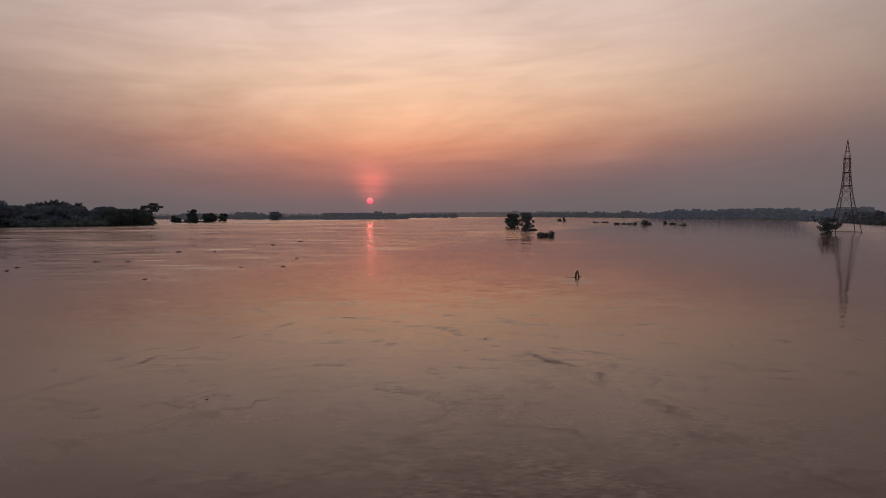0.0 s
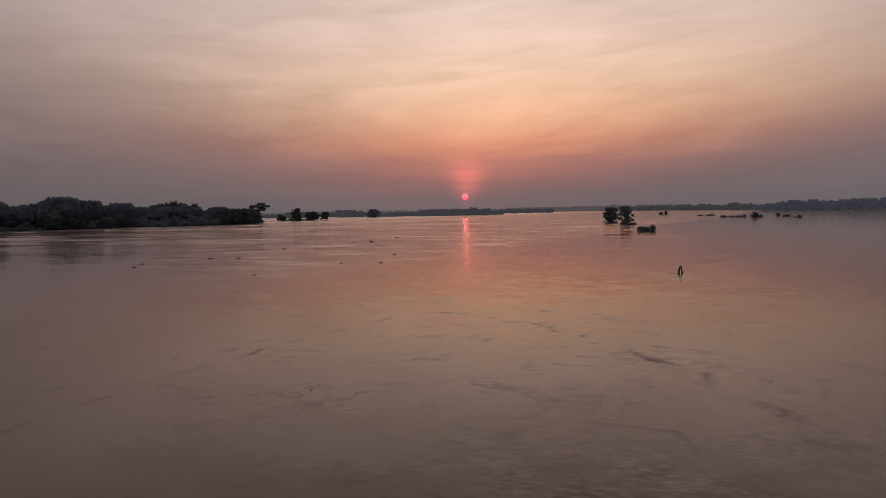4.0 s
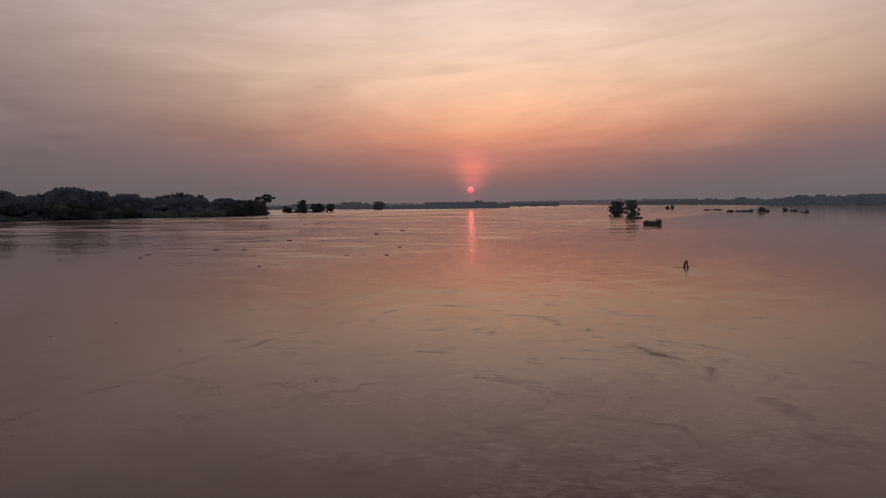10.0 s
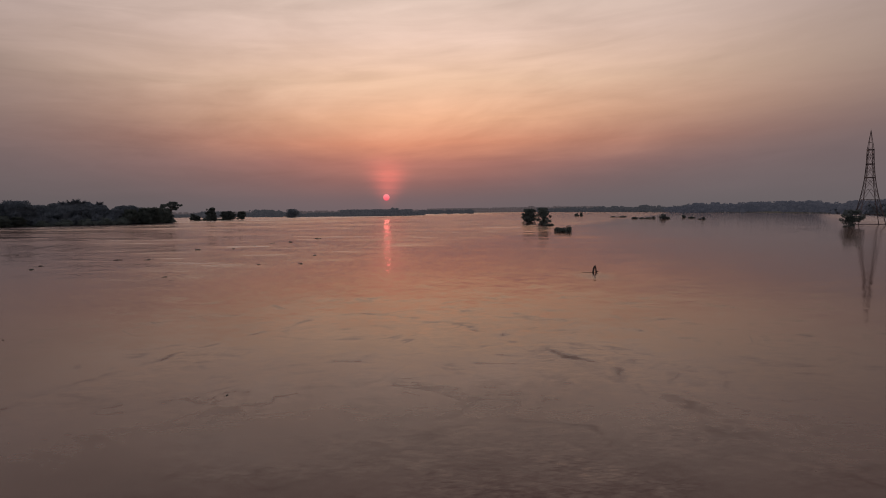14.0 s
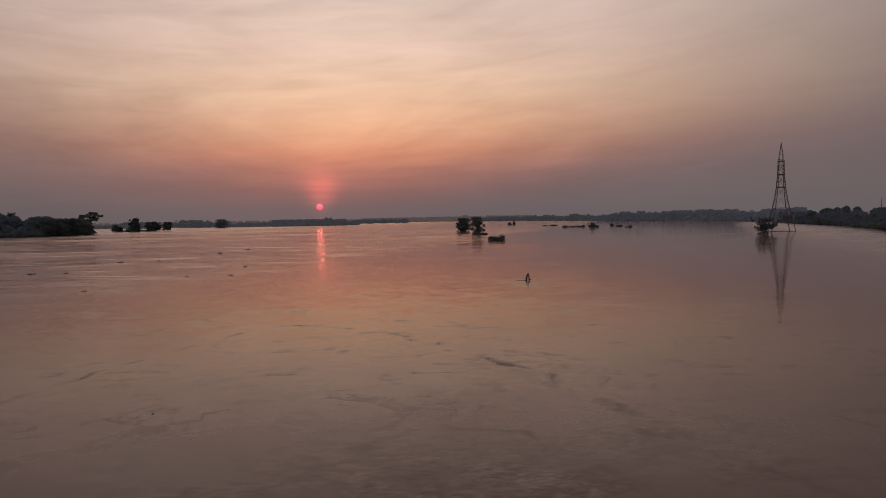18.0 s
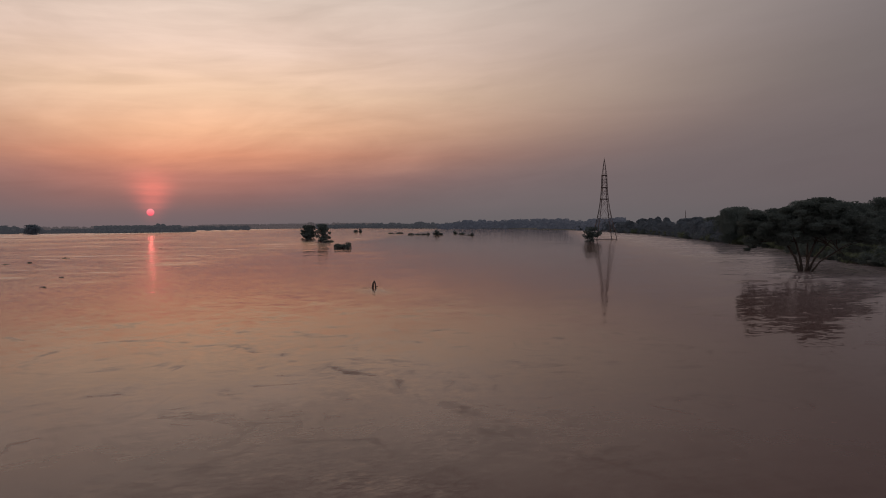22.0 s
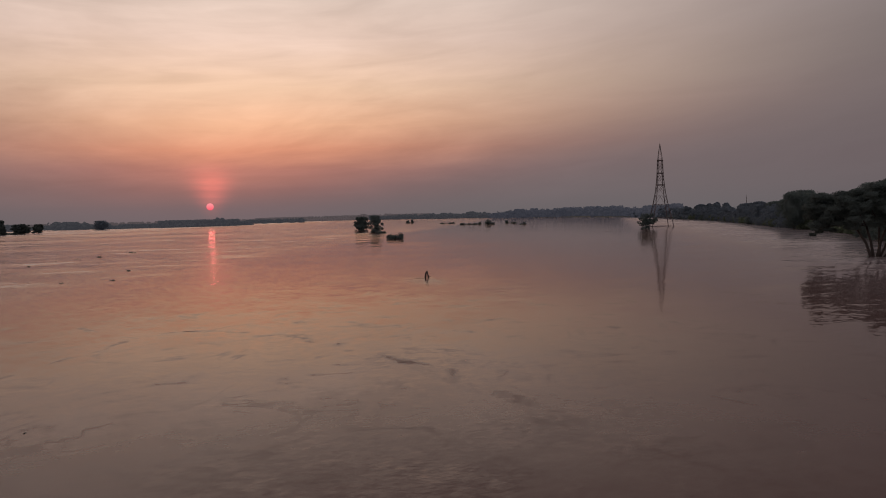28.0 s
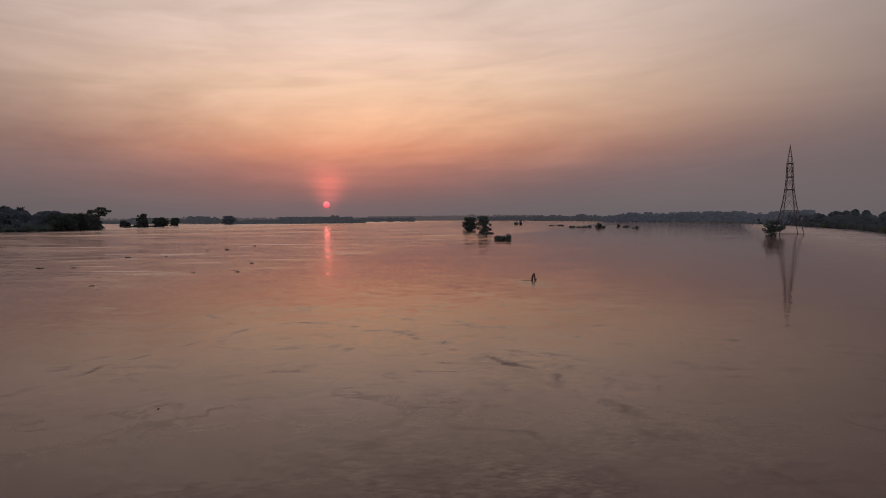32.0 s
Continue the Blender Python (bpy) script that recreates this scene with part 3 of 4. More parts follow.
class Grove:
    """Plants the prototypes one after another, then copies of them."""

    def __init__(self):
        self.used = set()

    def plant(self, proto, az, d, h, proto_h, turn, z=0.0, wide=1.0, label=""):
        s = h / proto_h
        m = Matrix.Translation(at(az, d, z)) @ Matrix.Rotation(turn, 4, "Z") @ Matrix.Diagonal((s * wide, s * wide, s, 1))
        if proto.name in self.used:
            ob = copy_thing(proto, m @ Matrix.Diagonal((*(1 / c for c in proto.scale), 1)))
        else:
            self.used.add(proto.name)
            proto.matrix_basis = m
            ob = proto
        return tagged(ob, label)


# ---- water and land ----
def disc(name, radii, mat, z=0.0, turn=96):
    v, f = [(0, 0, z)], []
    for r in radii:
        v += [(r * math.sin(2 * math.pi * i / turn), r * math.cos(2 * math.pi * i / turn), z) for i in range(turn)]
    for i in range(turn):
        f.append((0, 1 + (i + 1) % turn, 1 + i))
    for j in range(len(radii) - 1):
        for i in range(turn):
            a, b = 1 + j * turn + i, 1 + j * turn + (i + 1) % turn
            f.append((a, b, b + turn, a + turn))
    return new(name, mesh_of(name, v, f, mat))


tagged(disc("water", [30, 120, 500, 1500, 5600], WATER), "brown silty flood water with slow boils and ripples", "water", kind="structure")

SHORE = [(-180, 600), (-120, 380), (-90, 350), (-60, 450), (-52, 513), (-46, 587), (-39, 640), (-33, 676), (-28, 700), (-24.6, 790), (-24.36, 806),
         (-24.2, 2300), (-18, 2300), (-14.5, 1850), (-12, 1760), (-10.5, 1650), (-7, 1600), (-4.2, 1700), (-3.2, 2700), (-1, 3600), (3, 4000), (8, 3600),
         (11, 3000), (15, 2300), (20, 1605), (24, 1400), (27.7, 1100), (30.7, 930), (33.2, 680), (35.6, 560), (38, 435), (40.35, 338), (42.65, 292), (44.9, 252), (47, 208), (49.2, 178),
         (51.2, 162), (53.2, 147), (55.1, 142), (57, 137), (58.7, 131), (62, 122), (75, 100), (90, 90), (120, 110), (150, 260), (180, 600)]


def shore(az):
    return float(np.interp(az, [a for a, _ in SHORE], [d for _, d in SHORE]))


def make_land():
    azs = np.arange(-180, 180, 0.4)
    steps = [(-14, -1.2), (-4, -0.35), (0, 0.04), (3, 0.35), (9, 0.9), (25, 1.5), (70, 1.9), (200, 2.2), (700, 2.6), (1600, 3.0)]
    v, f = [], []
    for i, a in enumerate(azs):
        s = shore(a)
        for off, z in steps:
            r = s + off * (1 + s / 900) + min(s / 90, 6) * (noise.noise(Vector((a * 0.7, 0, 0))) + 0.5 * noise.noise(Vector((a * 2.3, 4, 0))))
            r = min(r, 5000 + off)
            v.append((r * math.sin(radians(a)), r * math.cos(radians(a)), z + (0.25 * noise.noise(Vector((a, off * 0.1, 2))) if off > 5 else 0)))
    n, k = len(azs), len(steps)
    for i in range(n):
        for j in range(k - 1):
            a, b = i * k + j, ((i + 1) % n) * k + j
            f.append((a, b, b + 1, a + 1))
    return tagged(new("ground", mesh_of("ground", v, f, SOIL, True)), "low grassy river bank under the trees", "ground", kind="structure")


make_land()

# ---- the left bank: tall wood with palms ----
grove = Grove()
rng = np.random.default_rng(11)
bank_protos = [
    (make_tree(21, "round", 20, 5, 9.5, "dark broad-crowned tree in the wood on the river bank", 3000, 1.28, 60, group="trees of the river wood", face=0.2, mat=LEAF_HAZED, limbs=7, full=1.17), 20),
    (make_tree(22, "round", 18, 3, 8, "dark dense tree in the wood on the river bank", 2900, 1.16, 54, group="trees of the river wood", face=0.2, mat=LEAF_HAZED, limbs=7, full=1.17), 18),
    (make_tree(23, "tall", 22, 4, 7, "tall leafy tree in the wood on the river bank", 2900, 1.16, 48, group="trees of the river wood", face=0.2, mat=LEAF_HAZED, limbs=7, full=1.17), 22),
    (make_tree(24, "umbrella", 21, 6, 11, "wide flat-topped tree in the wood on the river bank", 3000, 1.28, 70, group="trees of the river wood", face=0.2, mat=LEAF_HAZED, limbs=9, full=1.17), 21),
]
LEFT_TOPS = [(-62, 1.5), (-52.1, 1.14), (-51.06, 1.12), (-50.36, 1.14), (-48.18, 1.1), (-47.42, 1.3), (-46.09, 1.15), (-45.32, 1.04), (-44.71, 1.25), (-43.83, 1.41), (-43.1, 1.31), (-42.09, 1.01), (-40.61, 1.16), (-39.66, 1.47),
             (-38.79, 1.61), (-38.01, 1.43), (-37.13, 1.32), (-36.25, 1.02), (-35.34, 1.09), (-33.98, 0.96), (-32.58, 0.98), (-30.94, 1.03), (-30.22, 1.06), (-29.27, 0.99), (-28.71, 0.63), (-27.35, 0.77), (-26.62, 0.68), (-25.65, 0.4), (-24.92, 0.34)]
az = -62.0
while az < -25.6:
    for row, back in enumerate((24, 55, 95)):
        a = az + rng.normal() * 0.25 + row * 0.3
        d = shore(a) + back + rng.normal() * 6
        top = float(np.interp(a, [p for p, _ in LEFT_TOPS], [e for _, e in LEFT_TOPS]))
        h = (7.8 + d * math.tan(radians(top))) * (0.80 + 0.17 * row * 0.5 + 0.07 * rng.random())
        k = int(rng.integers(4))
        if -51 < a < -47.6:
            h *= 0.93
        grove.plant(bank_protos[k][0], a, d, max(h, 7), bank_protos[k][1], rng.random() * 6.28, 1.2)
    az += 0.85

# broad rain trees that stand out as domes
for a, top, wide in [(-54.5, 1.5, 1.5), (-47.4, 1.2, 1.4), (-43.8, 1.40, 1.6), (-38.8, 1.64, 1.5), (-37.2, 1.38, 1.3), (-34.8, 1.15, 1.4), (-27.35, 0.78, 1.3)]:
    d = shore(a) + 20
    grove.plant(bank_protos[0][0], a, d, 8 + d * math.tan(radians(top)), 20, a, 1.0, wide, "great domed rain tree in the river wood")

# the trees behind the palms
for i, a in enumerate((-50.5, -50.0, -49.5, -49.05, -48.6, -48.15)):
    d = shore(a) + 84
    grove.plant(bank_protos[1 + i % 2][0], a, d, 8 + d * math.tan(radians(1.2 + 0.05 * (i % 3))), bank_protos[1 + i % 2][1], i * 1.9, 1.2)

palms = [(make_palm(31 + i, 20, "coconut palm rising over the river wood", "coconut palms"), 20) for i in range(3)]
for i, (a, top, back) in enumerate([(-50.69, 1.49, 40), (-50.3, 1.36, 36), (-49.85, 1.77, 46), (-49.55, 1.66, 38), (-49.11, 1.72, 50), (-48.6, 1.78, 44), (-48.12, 1.55, 42), (-47.6, 1.36, 36), (-40.6, 1.22, 60), (-40.1, 1.24, 55),
                                    (-35.4, 1.22, 58), (-34.6, 1.15, 58), (-31.9, 1.13, 60), (-31.3, 1.2, 62), (-30.9, 1.3, 64), (-30.5, 1.18, 58), (-29.3, 1.1, 60)]):
    d = shore(a) + back
    grove.plant(palms[i % 3][0], a, d, 9 + d * math.tan(radians(top)) - 1.0, 20, i * 1.3, 1.2)

# dense low trees at the water's edge
edge = [(make_tree(41, "dense", 12, 0.6, 6.2, "dark dense tree standing at the flooded bank", 3600, 1.0, 70, group="trees at the flooded edge", limbs=6, mat=LEAF_SHADED, face=0.2), 12),
        (make_tree(42, "bush", 6, 0, 5, "low dark bush at the water's edge", 1300, 0.7, 26, group="bushes at the flooded edge", name="bush"), 6)]
for a, off, h, wide, k in [(-39.5, -5, 16, 1.3, 0), (-38.2, -4, 14, 1.3, 0), (-35.7, -6, 10, 1.5, 0), (-34.7, -4, 9, 1.4, 0), (-27.2, -6, 15, 1.1, 0), (-26.3, -10, 16.5, 1.2, 0), (-25.7, -14, 17, 1.15, 0), (-25.25, -8, 16.5, 1.15, 0), (-24.8, -2, 17, 1.0, 0), (-24.5, 4, 14, 1.0, 0), (-24.37, 0, 7, 1.3, 1),
                           (-45.6, -3, 4, 1.2, 1), (-48.2, 0, 4.5, 1.3, 1), (-50.4, -1, 4.0, 1.2, 1), (-43.2, -3, 6, 1.4, 1), (-41.4, -2, 5, 1.4, 1), (-37.0, -3, 6, 1.5, 1), (-33.2, -2, 6, 1.5, 1), (-31.8, -3, 7, 1.5, 1),
                           (-30.2, -2, 7, 1.6, 1), (-29.0, -3, 8, 1.5, 1), (-27.9, -3, 8, 1.4, 1), (-24.38, -10, 5, 2.2, 1)]:
    grove.plant(edge[k][0], a, shore(a) + off, h, edge[k][1], a * 1.7, 0.0, wide)
spreading = make_tree(45, "layers", 22, 13.5, 11.5, "spreading flat-topped tree at the tip of the flooded bank", 6000, 0.8, 80, limbs=18, trunk_r=0.7)
grove.plant(spreading, -24.2, 823, 23.8, 22, 0.4)


def scatter(name, label, category, seed, centres, radii, count, size, mat, flat=0.7, face=0.15):
    """Undergrowth that nobody could count: one object."""
    r = np.random.default_rng(seed)
    ob = new(name, quads(name, np.concatenate([leaves(r, centres, radii, count, size, flat, 0.5, face), cores(r, centres, radii, flat, 0.7)]), mat))
    return tagged(ob, label, category, kind="stuff")


under, rad = [], []
for i in range(900):
    a = -62 + 37 * rng.random()
    d = shore(a) + (4 if a > -40 else 16) + 36 * rng.random()
    under.append(tuple(at(a, d, 1.5 + 10.5 * rng.random() * min(1, (d - shore(a)) / 20)))), rad.append(3.2 + 2.5 * rng.random())
scatter("undergrowth", "dark scrub under the trees of the river wood", "undergrowth", 5, under, rad, 100000, 1.68, LEAF_HAZED, face=0.2)
tufts, rad = [], []
for i in range(420):
    a = -60 + 20 * rng.random()
    d = shore(a) + 1 + 20 * rng.random()
    tufts.append(tuple(at(a, d, 0.2 + 2.6 * (d - shore(a)) / 20))), rad.append(1.4 + 1.2 * rng.random())
scatter("bank_grass", "rough green grass on the slope of the flooded bank", "grass", 9, tufts, rad, 40000, 0.72, GRASS, 0.5)

# ---- the drowned island with four trees ----
def low_island(name, label, pts, width, height, seed):
    """A long low hump of land along pts."""
    v, f = [], []
    for i, (a, d) in enumerate(pts):
        t = i / (len(pts) - 1)
        w = width * (0.35 + 0.65 * math.sin(math.pi * min(max(t, 0.05), 0.95)) ** 0.6)
        for s, z in ((-1.2, -0.5), (-1, 0.05), (-0.6, 0.8), (0, 1.0), (0.6, 0.8), (1, 0.05), (1.2, -0.5)):
            v.append(at(a, d + s * w, z * height * (0.15 + 0.85 * math.sin(math.pi * t) ** 0.6) * (0.8 + 0.4 * noise.noise(Vector((i * 0.7, s, seed)))) if z > 0.1 else z))
    for i in range(len(pts) - 1):
        for j in range(6):
            a = i * 7 + j
            f.append((a, a + 7, a + 8, a + 1))
    return tagged(new(name, mesh_of(name, v, f, SOIL, True)), label, "island", kind="structure")


low_island("island", "low grassy island almost under water", [(-22.55 + 0.3 * i, 1000 + 4 * i) for i in range(11)], 11, 3.6, 3)
for a, d, h, wide, k in [(-22.5, 1000, 9.5, 1.2, 0), (-22.2, 1002, 7, 1.2, 0), (-21.15, 998, 18.5, 0.85, 0), (-21.6, 1003, 5, 1.0, 1), (-20.9, 1004, 6, 1.0, 1), (-20.0, 1018, 13, 1.2, 0), (-19.6, 1018, 13.5, 1.15, 0), (-18.75, 1040, 13, 1.15, 0)]:
    grove.plant(edge[k][0], a, d, h, edge[k][1], a * 2.1, 0.3, wide, "round dark tree on the drowned island" if k == 0 else "low bush on the drowned island")

# ---- woods far over the flood ----
def far_woods(name, label, seed, spans, mat, size, dense=1.0):
    """A wood so far off that its trees run together: clumps along spans of (azimuth, azimuth, distance, distance, height, evenness)."""
    r = np.random.default_rng(seed)
    cs, rs = [], []
    for a0, a1, d0, d1, h, even in spans:
        mid = (d0 + d1) / 2
        n = max(4, int(abs(a1 - a0) * radians(1) * mid / (h * 0.15) * dense))
        for i in range(n):
            t = r.random()
            a, d = a0 + (a1 - a0) * t, d0 + (d1 - d0) * t + r.random() * h * 2
            bump = 0.5 + 0.5 * noise.noise(Vector((a * 0.9 * mid / 1500, d0 * 0.01, seed))) + 0.3 * noise.noise(Vector((a * 2.6 * mid / 1500, 3, seed)))
            top = h * (max(even, 0.5) + (1 - max(even, 0.5)) * bump) * (0.95 + 0.1 * r.random())
            for z in np.arange(h * 0.05, top - h * 0.12, h * 0.2):
                cs.append(tuple(at(a + r.normal() * h * 14 / mid, d, z))), rs.append(h * (0.19 + 0.10 * r.random()))
        for i in range(int(abs(a1 - a0) * radians(1) * mid / (h * 0.2))):
            t = r.random()
            cs.append(tuple(at(a0 + (a1 - a0) * t, d0 + (d1 - d0) * t, h * (0.08 + 0.25 * r.random())))), rs.append(h * 0.25)
    v = np.concatenate([leaves(r, cs, rs, int(len(cs) * 9 * dense), size * 2.35, 0.8, 0.5), cores(r, cs[::2], rs[::2], 0.9, 1.0)])
    ob = new(name, quads(name, v, mat))
    return tagged(ob, label, "woods", kind="stuff")


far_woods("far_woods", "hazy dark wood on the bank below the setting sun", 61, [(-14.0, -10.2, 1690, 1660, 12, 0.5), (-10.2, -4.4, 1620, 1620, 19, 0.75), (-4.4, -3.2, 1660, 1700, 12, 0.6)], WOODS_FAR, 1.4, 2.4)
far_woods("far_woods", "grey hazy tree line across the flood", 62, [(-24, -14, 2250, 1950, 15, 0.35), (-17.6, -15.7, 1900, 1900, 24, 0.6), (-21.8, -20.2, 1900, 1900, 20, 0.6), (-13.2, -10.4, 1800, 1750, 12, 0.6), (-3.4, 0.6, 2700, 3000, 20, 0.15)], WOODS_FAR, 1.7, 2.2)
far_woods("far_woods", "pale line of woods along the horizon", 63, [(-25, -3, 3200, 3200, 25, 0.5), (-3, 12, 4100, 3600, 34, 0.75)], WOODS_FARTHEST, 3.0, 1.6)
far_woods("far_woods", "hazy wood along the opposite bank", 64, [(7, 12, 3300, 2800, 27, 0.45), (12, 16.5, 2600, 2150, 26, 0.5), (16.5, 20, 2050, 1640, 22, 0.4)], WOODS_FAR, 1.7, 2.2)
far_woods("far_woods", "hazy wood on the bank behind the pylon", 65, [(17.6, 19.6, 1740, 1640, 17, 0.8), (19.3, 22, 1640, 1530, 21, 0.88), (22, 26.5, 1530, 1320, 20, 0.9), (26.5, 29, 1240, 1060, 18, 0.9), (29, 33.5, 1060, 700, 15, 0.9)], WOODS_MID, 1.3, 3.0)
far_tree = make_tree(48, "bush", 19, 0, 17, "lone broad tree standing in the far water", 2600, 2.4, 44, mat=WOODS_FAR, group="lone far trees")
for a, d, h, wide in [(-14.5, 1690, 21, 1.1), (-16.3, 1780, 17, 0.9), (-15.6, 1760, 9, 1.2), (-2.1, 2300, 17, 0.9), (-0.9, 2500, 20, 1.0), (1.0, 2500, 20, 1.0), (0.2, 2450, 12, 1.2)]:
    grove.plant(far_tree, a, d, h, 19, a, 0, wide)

lone = make_tree(49, "dense", 17, 0.4, 15, "broad dark tree leaning over the far flood", 2600, 1.9, 60, mat=LEAF_HAZED, limbs=6)
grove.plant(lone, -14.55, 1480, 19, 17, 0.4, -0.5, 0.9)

# ---- the two trees and the bushes out in the river ----
mid_a = make_tree(51, "dense", 10.7, 0.3, 5.4, "dense dark tree standing in the flood", 9000, 0.6, 80, limbs=8, group="trees in midstream", full=0.8)
grove.plant(mid_a, 6.12, 470, 12.0, 10.7, 0.3, -1.9, 0.98)
mid_b = make_tree(52, "dense", 11.2, 1.6, 5.6, "open-crowned tree standing in the flood", 5600, 0.6, 46, limbs=11, group="trees in midstream", full=0.5)
grove.plant(mid_b, 7.42, 405, 11.0, 11.2, 1.3, -0.5, 0.9)
river_bush = [(make_tree(53, "bush", 2.6, 0, 2.6, "small dark bush drowned to its crown", 1500, 0.32, 20, group="bushes in the flood", name="bush", full=0.75), 2.6),
              (make_tree(54, "bush", 3.4, 0, 2.4, "dark bush with its crown just over the water", 1500, 0.34, 22, group="bushes in the flood", name="bush", full=0.75), 3.4)]
for a, d, h, wide, k in [(7.25, 398, 3.6, 1.0, 1), (7.75, 380, 2.4, 1.5, 0), (8.68, 273, 3.3, 0.66, 0), (9.05, 271, 3.2, 0.64, 0), (9.5, 272, 3.6, 0.58, 1),
                         (10.2, 950, 6.0, 0.9, 1), (10.6, 955, 8.5, 0.4, 1), (13.3, 765, 2.4, 1.6, 0), (14.0, 760, 2.9, 1.7, 0), (15.05, 648, 3.0, 1.1, 0), (15.6, 645, 2.2, 1.3, 0), (16.1, 643, 2.3, 1.5, 0), (16.55, 642, 3.2, 0.8, 1),
                         (17.3, 628, 6.4, 0.75, 1), (17.65, 627, 3.2, 0.9, 0), (18.95, 690, 3.7, 1.2, 1), (19.55, 650, 2.8, 1.3, 0), (20.15, 575, 1.6, 1.1, 0), (20.45, 572, 3.2, 0.7, 1)]:
    grove.plant(river_bush[k][0], a, d, h, river_bush[k][1], a * 3.1, -0.15, wide)

# ---- the pylon in the flood, and the bush at its foot ----
def bar(a, b, w, w2=None):
    """A straight steel member, an angle section of two legs."""
    a, b = Vector(a), Vector(b)
    d = (b - a).normalized()
    u = d.cross(Vector((0, 0, 1)) if abs(d.z) < 0.9 else Vector((1, 0, 0))).normalized()
    s = d.cross(u)
    t = w * 0.35
    prof = [(0, 0), (w, 0), (w, t), (t, t), (t, w), (0, w)]
    v = [p + u * (x - w * 0.4) + s * (y - w * 0.4) for p in (a, b) for x, y in prof]
    f = [(i, (i + 1) % 6, 6 + (i + 1) % 6, 6 + i) for i in range(6)] + [(5, 4, 3, 2, 1, 0), (6, 7, 8, 9, 10, 11)]
    return v, f


def make_pylon():
    ob = thing("pylon", "tall steel lattice transmission tower standing in the flood", "pylon", loc=at(31.87, 362))
    ob.rotation_euler = (0, 0, radians(-32 + 14))
    levels = [(-2.0, 5.75), (0.6, 5.35), (5.2, 4.55), (12.2, 3.15), (17.2, 2.35), (22.4, 1.72), (28.6, 1.3), (35.2, 1.12)]
    sign = [(-1, -1), (1, -1), (1, 1), (-1, 1)]

    def corner(i, l):
        z, w = levels[l]
        return Vector((sign[i][0] * w, sign[i][1] * w, z))
    top = Vector((0, 0, 44.2))
    for i in range(4):
        v, f = join([bar(corner(i, l), corner(i, l + 1), 0.34 if l < 4 else 0.30) for l in range(len(levels) - 1)])
        part("leg", mesh_of("leg", v, f, STEEL), ob)
        part("peak_leg", mesh_of("peak_leg", *bar(corner(i, 7), top, 0.21), STEEL), ob)
    for l in range(1, len(levels)):
        if l == 4:
            continue
        for i in range(4):
            part("crossbar", mesh_of("crossbar", *bar(corner(i, l), corner((i + 1) % 4, l), 0.52 if l in (5, 6, 7) else 0.18), STEEL), ob)
    for l in range(2, len(levels) - 1):
        for i in range(4):
            j = (i + 1) % 4
            if l in (2, 3):
                m = (corner(i, l + 1) + corner(j, l + 1)) / 2
                for e in (i, j):
                    part("brace", mesh_of("brace", *bar(corner(e, l), m, 0.14), STEEL), ob)
            else:
                part("brace", mesh_of("brace", *bar(corner(i, l), corner(j, l + 1), 0.14), STEEL), ob)
                part("brace", mesh_of("brace", *bar(corner(j, l), corner(i, l + 1), 0.14), STEEL), ob)
    for s in range(2):
        z, w = 36.0 + 2.6 * s, 1.12 * (1 - (0.8 + 2.6 * s) / 9.1)
        for i in range(4):
            a, b = sign[i], sign[(i + 1) % 4]
            part("brace", mesh_of("brace", *bar((a[0] * w, a[1] * w, z), (b[0] * w, b[1] * w, z), 0.11), STEEL), ob)
    part("spike", mesh_of("spike", *tube([(0, 0, 43.9), (0, 0, 45.0)], [0.07, 0.03], 6), STEEL), ob)


make_pylon()
pylon_bush = make_tree(56, "dense", 7.4, 0.2, 4.8, "shaggy dark tree caught at the foot of the pylon", 3000, 0.5, 24, limbs=7, full=0.5)
grove.plant(pylon_bush, 30.72, 335, 8.0, 7.4, 0.8, -0.6, 1.05)


def make_mast():
    ob = thing("radio_mast", "thin steel radio mast far behind the wood", "mast", loc=at(38.4, 700))
    part("pole", mesh_of("pole", *tube([(0, 0, 0), (0, 0, 14), (0, 0, 22)], [0.35, 0.3, 0.12], 6), STEEL), ob)
    for z in (12, 15, 18):
        part("antenna", mesh_of("antenna", *tube([(0.3, 0, z), (0.3, 0, z + 1.6)], [0.2, 0.2], 6), STEEL), ob)


make_mast()

# ---- the right bank ----
near_protos = [
    (make_tree(71, "round", 14, 1.0, 7, "dark broad-leaved tree in the wood on the near bank", 9500, 0.51, 76, group="trees of the near wood", flat=0.65, limbs=10), 14),
    (make_tree(72, "tall", 15, 1.2, 5.5, "tall dark tree in the wood on the near bank", 8500, 0.48, 60, group="trees of the near wood", flat=0.65, limbs=9), 15),
    (make_tree(73, "round", 14, 1.0, 7.5, "wide dark tree in the wood on the near bank", 9500, 0.48, 110, group="trees of the near wood", flat=0.6, limbs=12), 14),
]
RIGHT_TOPS = [(30.5, 0.30), (33, 0.36), (36.5, 0.45), (39.5, 0.45), (40.8, 0.5), (41.4, 1.0), (42.2, 1.1), (43.2, 1.0), (44.4, 0.95), (46, 1.5), (49, 1.8), (51, 1.6), (53, 1.5), (55, 1.6), (56, 1.45), (57, 1.6), (60, 1.8), (70, 2.2)]
az = 31.0
